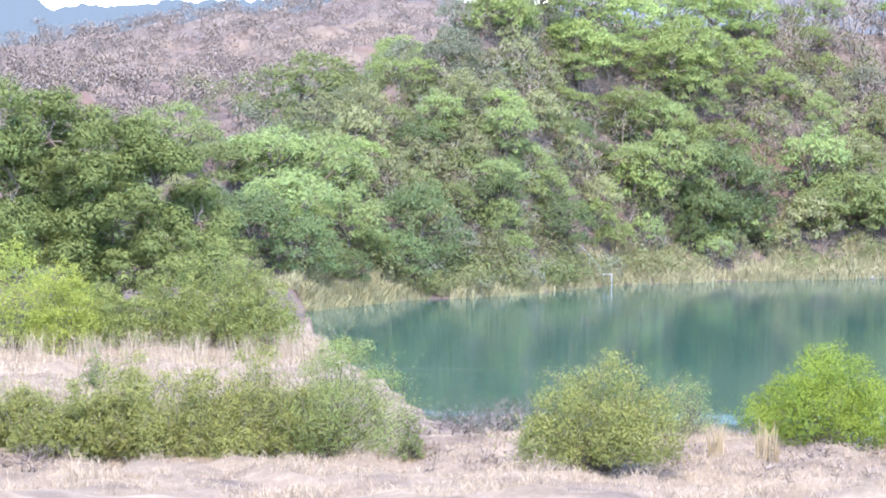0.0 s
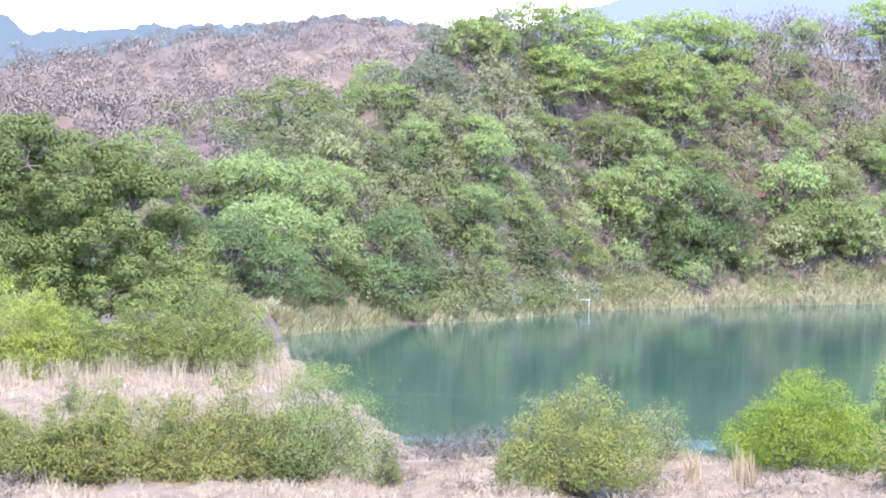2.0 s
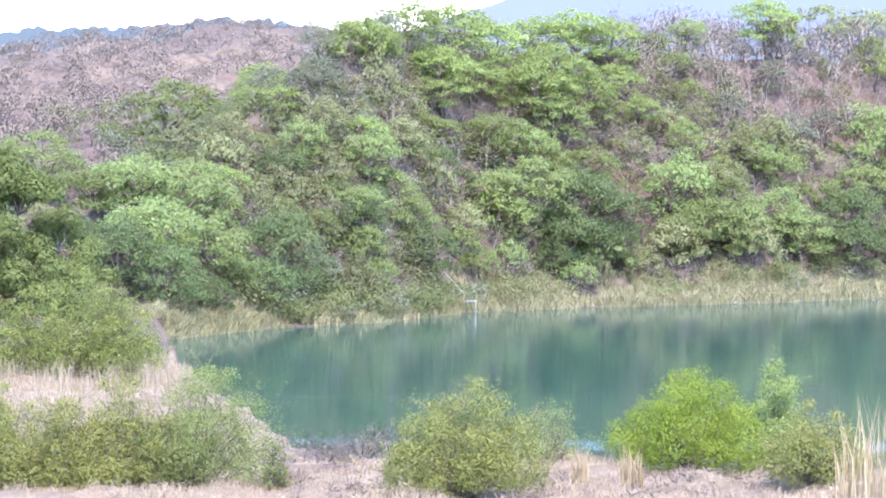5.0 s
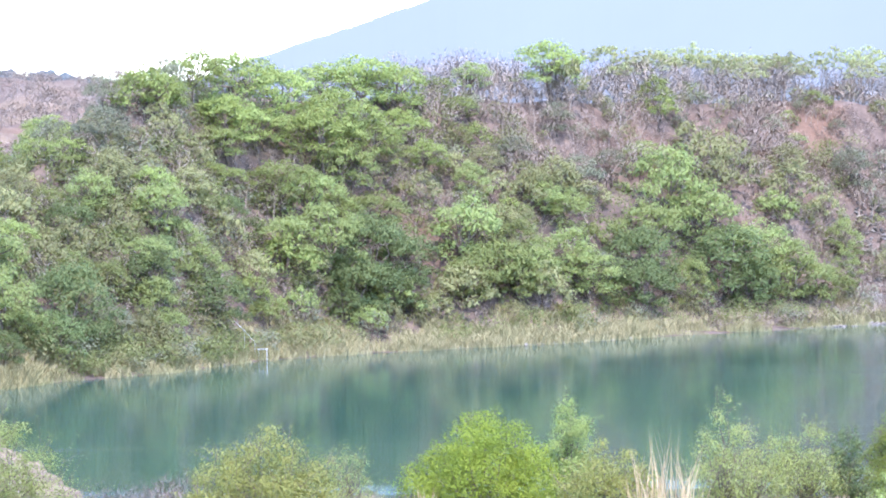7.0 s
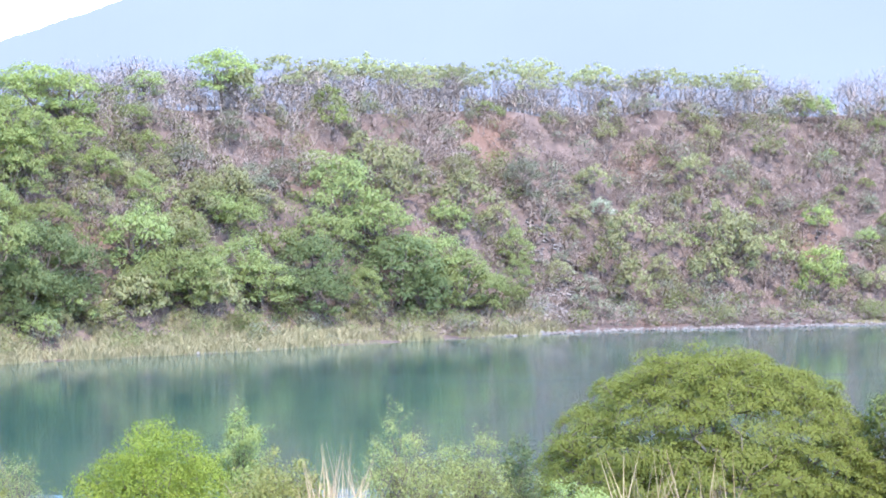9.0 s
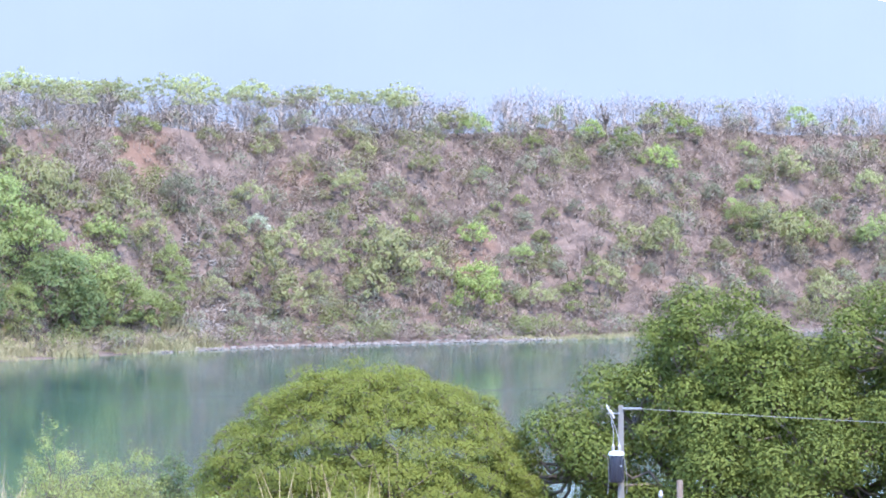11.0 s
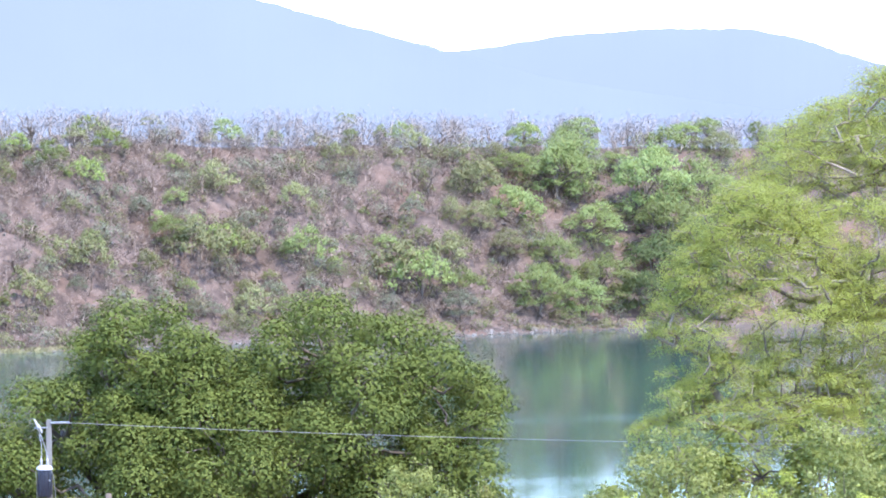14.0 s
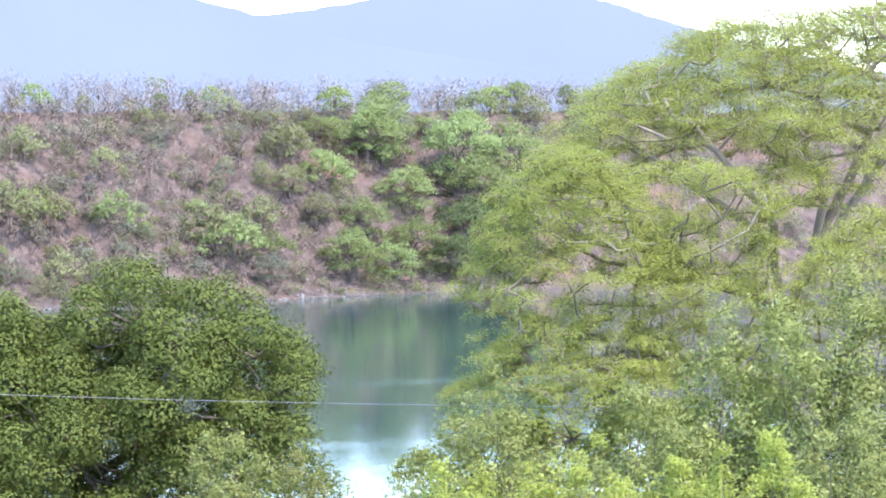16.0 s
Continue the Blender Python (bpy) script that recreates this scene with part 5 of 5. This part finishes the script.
for b, d, r, h, mat, sd, lf in ((27.6, 116, 1.7, 5.6, LEAF_FEATHER, 1, 0.16), (28.9, 112, 2.6, 8.2, LEAF_CREAM, 2, 0.2), (30.3, 114, 1.9, 6.6, LEAF_CREAM, 3, 0.2), (31.5, 110, 2.3, 8.4, LEAF_CREAM, 4, 0.2), (32.6, 112, 2.6, 9.6, LEAF_CREAM, 5, 0.2),
                               (33.9, 112, 3.0, 11.6, LEAF_CREAM, 6, 0.2), (35.1, 113, 3.0, 12.8, LEAF_CREAM, 7, 0.2), (34.4, 104, 2.4, 8.0, LEAF_CREAM, 8, 0.2), (24.8, 122, 2.5, 7.0, LEAF_CREAM, 9, 0.2), (25.9, 123, 1.4, 6.0, LEAF_OLIVE, 10, 0.18)):
    bush("shrub", "pale-leaved bush with cream-edged foliage" if mat is LEAF_CREAM else "dull green bush below the lookout", b, d, r, h, mat, 200 + sd, leaf=lf * 0.9, n=int(520 * r * h), shoots=150, shoot=0.7, lobes_n=30, group=FRONT)
for k in range(8):
    bush("shrub", "fine-leaved lime green bush", 28.3 + 0.75 * k, 94 + (k % 3), 1.5, 5.3 + 0.3 * (k % 2) + 0.1 * k, LEAF_BAND, 231 + k, leaf=0.17, n=6400, width=0.42, shoots=130, shoot=0.7, lobes_n=16, group=FRONT)
for b, d, r, h, sd in ((27.3, 103, 1.8, 5.0, 4), (28.0, 124, 2.2, 6.4, 1), (29.7, 122, 2.4, 6.6, 2), (31.9, 122, 2.4, 7.4, 3)):
    bush("shrub", "pale-leaved bush with cream-edged foliage", b, d, r, h, LEAF_CREAM if d > 110 else LEAF_BAND, 250 + sd, leaf=0.16, n=int(580 * r * h), shoots=90, shoot=0.8, lobes_n=22, group=FRONT)
tree_of_lobes("dark green low tree behind the pale bushes", 31.4, 150, [(0, 0, 6.5, 3.4), (3.6, 0, 6.4, 3.4), (-3, 0, 6.0, 3.0), (-6, 0, 4.8, 2.8), (-8.6, 0, 3.6, 2.4), (7, 0, 6, 3.4)], LEAF_DOME, 31, 0.22, 16000, trunk_r=0.3)

# ---- dry grass ----
def strewn(rng, n, b0, b1, r0, r1):
    b, r = rng.uniform(b0, b1, n), np.sqrt(rng.uniform(r0 ** 2, r1 ** 2, n))
    x, y = r * np.sin(np.radians(b)), r * np.cos(np.radians(b))
    return x, y, height(x, y)


gr = np.random.RandomState(21)
x, y, z = strewn(gr, 66000, -7.5, 13.5, 117, 152)
thick = waves(x, y, 6, 31) + 0.8 * waves(x, y, 2.2, 32)
keep = thick > gr.uniform(-1.1, 0.7, len(x))
x, y, z, thick = x[keep], y[keep], z[keep], thick[keep]
blades(gr, x, y, z - 0.05, 0.24 + 0.26 * np.clip(thick, 0, 1.5), 0.022, 1.5, STRAW, "dry_grass", "pinkish dry grass matting the terrace", "grass")
x, y, z = strewn(gr, 26000, -7.8, -1.8, 205, 332)
blades(gr, x, y, z - 0.05, 0.6, 0.045, 1.3, STRAW, "field_grass", "tan dry grass of a flat field by the lake", "grass")
x, y, z = strewn(gr, 5200, -7.8, -1.9, 286, 300)
keep = waves(x, y, 4.5, 41) > gr.uniform(-0.1, 0.9, len(x))
x, y, z = x[keep], y[keep], z[keep]
blades(gr, x, y, z - 0.05, 2.6, 0.04, 0.6, STRAW, "tall_dry_grass", "tall pale dry grass fringing the field", "grass")


def grass_clump(bearing, dist, tall, spread, n, seed):
    rng = np.random.RandomState(seed)
    cx, cy = site(bearing, dist)
    a, q = rng.uniform(0, math.tau, n), spread * np.sqrt(rng.uniform(0, 1, n))
    x, y = cx + q * np.cos(a), cy + q * np.sin(a)
    ob = blades(rng, x, y, height(x, y) - 0.05, tall, 0.055, 0.3, STALK, "grass_clump", "clump of tall bleached dead grass", "grass")
    ob["kind"] = "thing"
    del ob["kind"]
    return tagged(ob, group="dead grass clumps")


for k, (b, d, h, s, n) in enumerate(((4.4, 138, 1.7, 0.35, 60), (5.2, 138, 1.8, 0.45, 80), (8.65, 126, 3.6, 0.6, 34), (9.05, 126, 4.5, 0.8, 46), (9.35, 127, 3.6, 0.6, 30), (14.1, 118, 6.6, 0.7, 36), (14.6, 118, 7.0, 0.8, 44), (13.6, 119, 6.0, 0.5, 20), (15.2, 119, 6.4, 0.6, 24))):
    grass_clump(b, d, h, s, n, 300 + k)


# ---- power pole with its transformer ----
def lathe(profile, sides=16):
    """Rings (radius, height) turned about z."""
    th = np.arange(sides) * math.tau / sides
    v = np.concatenate([np.stack([r * np.cos(th), r * np.sin(th), np.full(sides, z)], 1) for r, z in profile])
    i = np.arange(len(profile) * sides).reshape(-1, sides)
    f = np.stack([i[:-1], np.roll(i[:-1], -1, 1), np.roll(i[1:], -1, 1), i[1:]], -1).reshape(-1, 4)
    return v, f


def moved(vf, dx=0, dy=0, dz=0, rx=0, ry=0, rz=0):
    m = np.array(pose(dx, dy, dz, rx, ry, rz))
    return vf[0] @ m[:3, :3].T + m[:3, 3], vf[1]


def plain(name, colour, rough, metal=0.0):
    m, t, b = material(name, rough, 0.4)
    b.inputs["Metallic"].default_value = metal
    co = t.nodes.new("ShaderNodeTexCoord")
    n = node(t, "ShaderNodeTexNoise", Scale=6.0, Detail=5.0)
    t.links.new(co.outputs["Object"], n.inputs["Vector"])
    r = ramp(t, n.outputs[0], [(0.3, tuple(c * 0.8 for c in colour)), (0.7, colour)])
    t.links.new(r.outputs[0], b.inputs["Base Color"])
    return m


STEEL = plain("galvanised_steel", (0.32, 0.33, 0.34), 0.45, 0.8)
TANK = plain("transformer_paint", (0.018, 0.019, 0.030), 0.45)
LID = plain("lid_white_paint", (0.50, 0.51, 0.52), 0.5)
CERAMIC = plain("glazed_ceramic", (0.42, 0.41, 0.40), 0.25)
WIRE = plain("aluminium_cable", (0.34, 0.34, 0.34), 0.5, 0.6)

px, py = site(18.97, 140)
gz = ground_at(px, py)
TOP = 15.95 - gz
pole = thing("power_pole", "square concrete power pole carrying a transformer", "pole", "", (px, py, gz))
pole.rotation_euler = (0, 0, radians(-18.97))
bm = bmesh.new()
bmesh.ops.create_cube(bm, size=1.0)
for v in bm.verts:
    k = 0.105 if v.co.z > 0 else 0.17
    v.co = (v.co.x * 2 * k, v.co.y * 2 * k, TOP if v.co.z > 0 else -0.6)
bmesh.ops.bevel(bm, geom=bm.edges[:], offset=0.025, segments=2, affect="EDGES")
me = bpy.data.meshes.new("shaft")
bm.to_mesh(me)
bm.free()
me.materials.append(CONCRETE)
mesh_part("shaft", me, pole)
tank = mesh_part("transformer", raw_mesh("transformer", *moved(lathe([(0.0, -2.95), (0.25, -2.95), (0.27, -2.9), (0.27, -1.94), (0.25, -1.90)], 20), -0.18, -0.42, TOP), TANK, True), pole, "dark blue-grey transformer tank")
mesh_part("lid", raw_mesh("lid", *moved(lathe([(0.31, -1.90), (0.31, -1.83), (0.25, -1.76), (0.0, -1.72)], 20), -0.18, -0.42, TOP), LID, True), tank, "white transformer lid")
for k in range(10):
    a = radians(90 + 36 * k)
    fin = moved(lathe([(0.0, -2.85), (0.022, -2.85), (0.022, -2.05), (0.0, -2.05)], 6), -0.18 + 0.285 * math.cos(a), -0.42 + 0.285 * math.sin(a), TOP)
    mesh_part("cooling_fin", raw_mesh("cooling_fin", *fin, TANK), tank)
for dx in (-0.30, -0.06):
    rings = [(0.0, -1.82), (0.05, -1.80)]
    for j in range(5):
        rings += [(0.075, -1.78 + j * 0.06), (0.035, -1.75 + j * 0.06)]
    rings += [(0.02, -1.45), (0.0, -1.44)]
    mesh_part("bushing", raw_mesh("bushing", *moved(lathe(rings, 10), dx, -0.46, TOP), CERAMIC, True), tank)
mesh_part("bracket", raw_mesh("bracket", *moved(lathe([(0.0, 0), (0.04, 0), (0.04, 0.6), (0.0, 0.6)], 6), 0.0, -0.1, TOP - 2.3, 90, 0, 0), STEEL), pole)
arm = mesh_part("crossarm", raw_mesh("crossarm", *moved(lathe([(0.0, 0), (0.05, 0), (0.05, 0.75), (0.0, 0.75)], 6), 0.05, -0.12, TOP - 0.12, 0, 90, 0), STEEL), pole, "short galvanised arm")
for dx, dz, tilt in ((-0.36, -0.5, 24), (-0.50, -0.32, 24)):
    rings = [(0.0, 0.0)]
    for j in range(6):
        rings += [(0.055, 0.02 + j * 0.06), (0.03, 0.05 + j * 0.06)]
    rings += [(0.0, 0.42)]
    mesh_part("fuse_cutout", raw_mesh("fuse_cutout", *moved(lathe(rings, 10), dx + 0.1, -0.2, TOP + dz, 0, -tilt, 0), CERAMIC, True), pole)
mesh_part("fuse_arm", raw_mesh("fuse_arm", *moved(lathe([(0.0, 0), (0.03, 0), (0.03, 0.5), (0.0, 0.5)], 6), -0.05, -0.14, TOP - 0.3, 0, -90, 0), STEEL), pole)
for k, (a, b) in enumerate((((-0.38, -0.2, -0.55), (-0.30, -0.46, -1.45)), ((-0.45, -0.2, -0.3), (-0.06, -0.46, -1.45)), ((-0.52, -0.46, -1.95), (-0.52, -0.4, -3.4)), ((0.12, -0.5, -2.0), (0.22, -0.4, -3.4)))):
    path = np.array(a) + (np.array(b) - np.array(a)) * np.linspace(0, 1, 8)[:, None]
    path[:, 2] += TOP
    path[:, 0] += 0.05 * np.sin(np.linspace(0, math.pi, 8))
    mesh_part("lead", raw_mesh("lead", *tube(path, np.full(8, 0.014), 5), WIRE, True), pole)

# overhead line from the arm to the next pole
a = np.array([*site(19.3, 139.7), 15.83])
b = np.array([*site(50.0, 140.0), 15.9])
t = np.linspace(0, 1, 60)[:, None]
path = a + (b - a) * t
path[:, 2] -= 0.85 * 4 * (t * (1 - t))[:, 0]
tagged(new("power_line", raw_mesh("power_line", *tube(path, np.full(60, 0.010), 5), WIRE, True)), "thin grey overhead cable strung from the pole", "cable")

# a stub post and a small insulated post beside the pole
qx, qy = site(19.9, 128)
q = thing("post", "weathered grey wooden post", "post", "", (qx, qy, ground_at(qx, qy)))
hq = 24 - 0.0782 * 128 - ground_at(qx, qy)
mesh_part("shaft", raw_mesh("shaft", *lathe([(0.13, -0.4), (0.125, hq * 0.5), (0.115, hq - 0.02), (0.10, hq), (0.0, hq)], 10), BARK, True), q)
qx, qy = site(19.6, 128)
q = thing("insulator_post", "thin steel post topped by a white insulator", "post", "", (qx, qy, ground_at(qx, qy)))
hq = 24 - 0.0828 * 128 - ground_at(qx, qy)
mesh_part("shaft", raw_mesh("shaft", *lathe([(0.05, -0.4), (0.05, hq), (0.0, hq)], 8), STEEL, True), q)
mesh_part("insulator", raw_mesh("insulator", *lathe([(0.0, hq - 0.05), (0.08, hq), (0.09, hq + 0.06), (0.05, hq + 0.1), (0.07, hq + 0.15), (0.03, hq + 0.22), (0.0, hq + 0.23)], 12), CERAMIC, True), q)


# ---- far shore: pipe, frame, rocks, snags ----
def pipe_run(pts, r):
    pts = np.array(pts, float)
    t = np.linspace(0, len(pts) - 1, 6 * (len(pts) - 1) + 1)
    path = np.stack([np.interp(t, np.arange(len(pts)), pts[:, i]) for i in range(3)], 1)
    return tube(path, np.full(len(path), r), 7)


fx, fy = site(2.62, edge(2.62) + 0.6)
fz = ground_at(fx, fy)
fr = thing("intake_frame", "small white metal frame at the water's edge", "frame", "", (fx, fy, fz))
fr.rotation_euler = (0, 0, radians(-2.6))
mesh_part("post", raw_mesh("post", *pipe_run([(-0.55, 0, -0.4), (-0.55, 0, 1.5)], 0.07), LID), fr)
mesh_part("post", raw_mesh("post", *pipe_run([(0.55, 0, -1.2), (0.55, 0, 1.5)], 0.07), LID), fr)
mesh_part("beam", raw_mesh("beam", *pipe_run([(-0.7, 0, 1.5), (0.7, 0, 1.5)], 0.08), LID), fr)
wxp, wyp = site(2.5, edge(2.5) + 4)
wz = ground_at(wxp, wyp)
wp = thing("water_pipe", "pale water pipe climbing the bank", "pipe", "", (wxp, wyp, wz))
wp.rotation_euler = (0, 0, radians(-2.5))
mesh_part("pipe", raw_mesh("pipe", *pipe_run([(0, 0, -0.3), (0, 0, 2.0), (-1.4, 1.2, 3.6), (-2.9, 3, 5.0)], 0.05), LID, True), wp)
mesh_part("support", raw_mesh("support", *pipe_run([(-1.4, 1.2, 0.4), (-1.4, 1.2, 3.55)], 0.05), LID, True), wp)


def rock_mesh(seed):
    rng = np.random.RandomState(seed)
    bm = bmesh.new()
    bmesh.ops.create_icosphere(bm, subdivisions=2, radius=1.0)
    k = rng.uniform(1.2, 3, 3)
    for v in bm.verts:
        n = noise.noise(Vector((v.co.x * k[0] + seed, v.co.y * k[1], v.co.z * k[2])))
        v.co *= 0.8 + 0.45 * n
        v.co.z *= 0.7
    me = bpy.data.meshes.new("rock")
    bm.to_mesh(me)
    bm.free()
    me.materials.append(ROCK)
    return me


ROCKS = [rock_mesh(k) for k in range(5)]


def rock(b, d, size, rng):
    x, y = site(b, d)
    o = new("rock", rng.choice(ROCKS))
    o.matrix_basis = Matrix.LocRotScale((x, y, ground_at(x, y) + 0.1 * size), Euler((0, 0, rng.uniform(0, 6.28))), (size * rng.uniform(0.8, 1.4), size, size * rng.uniform(0.6, 1.0)))
    return tagged(o, "pale grey rock on the shore", "rock", "rocks of the shore")


for k in range(150):
    b = rng.choice((rng.uniform(11.6, 18.5), rng.uniform(24.5, 29), rng.uniform(6.8, 8.6)))
    rock(b, edge(b) + rng.uniform(-0.3, 5), rng.uniform(0.2, 0.5), rng)
for k in range(46):
    rock(rng.gauss(12.35, 0.28), shore(12.3) + rng.uniform(4, 26), rng.uniform(0.3, 0.8), rng)


def gravel(name, label, n, b0, b1, s0, s1, size, seed):
    """Loose stones: squashed eight-faced lumps."""
    g = np.random.RandomState(seed)
    b = g.uniform(b0, b1, n)
    r = np.interp(b, FAR_B, FAR_R) - (np.interp(b, BANK_B, BANK_W) if s0 < 0 else 0) + s0 + (s1 - s0) * g.uniform(0, 1, n) ** 1.5
    x, y = r * np.sin(np.radians(b)), r * np.cos(np.radians(b))
    c = np.stack([x, y, height(x, y) + 0.05], 1)
    k = size * g.uniform(0.4, 1.3, (n, 1, 1)) * g.uniform(0.6, 1.2, (n, 6, 1))
    d = np.array([(1, 0, 0), (0, 1, 0), (-1, 0, 0), (0, -1, 0), (0, 0, 0.7), (0, 0, -0.7)])
    v = (c[:, None] + d * k).reshape(-1, 3)
    f = np.array([(0, 1, 4), (1, 2, 4), (2, 3, 4), (3, 0, 4), (1, 0, 5), (2, 1, 5), (3, 2, 5), (0, 3, 5)])
    f = (np.arange(n)[:, None, None] * 6 + f).reshape(-1, 3)
    return tagged(new(name, raw_mesh(name, v, f, GRAVEL)), label, "stones", kind="stuff")


GRAVEL = speckled("shore_stone", [(0.2, (0.09, 0.078, 0.07)), (0.8, (0.21, 0.19, 0.165))], scale=2, bump=0.3)
gravel("shore_gravel", "pale stones along the far waterline", 1500, 11.5, 29.5, -0.2, 4.0, 0.3, 51)
gravel("scree", "tan and grey rubble spilled down the slope", 900, 11.95, 12.85, 1, 30, 0.42, 52)


gravel("slope_stones", "dark and pale rubble scattered over the dry slope", 700, 11.5, 27, 2, 56, 0.42, 53)


def snag(bearing, dist, tall, seed, bark, label, lean=0.0):
    rng = np.random.RandomState(seed)
    x, y = site(bearing, dist)
    ob = thing("dead_tree", label, "tree", "dead trees on the slope", (x, y, ground_at(x, y)))
    fork = np.array([lean * tall * 0.3, 0, tall * 0.35])
    parts = [tube(*bough(rng, (0, 0, -0.4), fork, 0.05 * tall * 0.6, 0.022 * tall, 0.1), 6)]
    for k in range(6):
        a = rng.uniform(0, math.tau)
        e = fork + [math.cos(a) * tall * 0.42 + lean * tall * 0.4, math.sin(a) * tall * 0.3, tall * rng.uniform(0.2, 0.6)]
        parts.append(tube(*bough(rng, fork, e, 0.02 * tall, 0.006 * tall, 0.25), 5))
        for j in range(3):
            s = fork + (e - fork) * rng.uniform(0.4, 0.9)
            parts.append(tube(*bough(rng, s, s + rng.normal(size=3) * tall * 0.14 + [0, 0, tall * 0.1], 0.009 * tall, 0.003 * tall, 0.2), 4))
    v, f = joined(parts)
    mesh_part("trunk", raw_mesh("trunk", v, f, bark, True), ob)
    return ob


for k, (b, s, h, bark) in enumerate(((10.38, 36, 6.5, BARK_PALE), (16.1, 9, 7.0, BARK_PALE), (18.75, 58, 7.5, BARK), (18.1, 54, 7, BARK), (24.45, 34, 7, BARK), (23.85, 46, 6.5, BARK_PALE), (25.0, 40, 7.5, BARK), (16.0, 30, 6, BARK), (13.3, 44, 6, BARK_PALE), (21.6, 30, 6, BARK), (9.0, 40, 6, BARK_PALE), (12.3, 25, 6.0, BARK_PALE), (20.0, 8, 6.0, BARK_PALE))):
    snag(b, shore(b) + s, h, 400 + k, bark, "bare bleached dead tree on the slope" if bark is BARK_PALE else "dark leafless dead tree on the slope")


spots = [(*site(gr.uniform(-1.6, 1.6), gr.uniform(160, 232)), gr.uniform(1.4, 2.8), gr.uniform(0.9, 1.7)) for k in range(60)]
spots += [(*site(gr.uniform(-7.2, -5.9), gr.uniform(127, 133)), gr.uniform(0.8, 1.4), gr.uniform(0.8, 1.3)) for k in range(9)]
spots += [(*site(gr.uniform(2.9, 7.4), gr.uniform(129, 146)), gr.uniform(0.4, 0.9), gr.uniform(0.6, 1.1)) for k in range(34)]
spots += [(*site(gr.uniform(-0.6, 2.4), gr.uniform(130, 148)), gr.uniform(0.4, 0.8), gr.uniform(0.6, 1.1)) for k in range(26)]
spots += [(*site(gr.uniform(-0.9, 1.8), gr.uniform(150, 164)), gr.uniform(1.0, 2.0), gr.uniform(0.9, 1.6)) for k in range(26)]
bare_field("bank_scrub", "pinkish-brown dry twiggy scrub on the near bank", spots, gr, 9, 110, 0.014, TWIG)
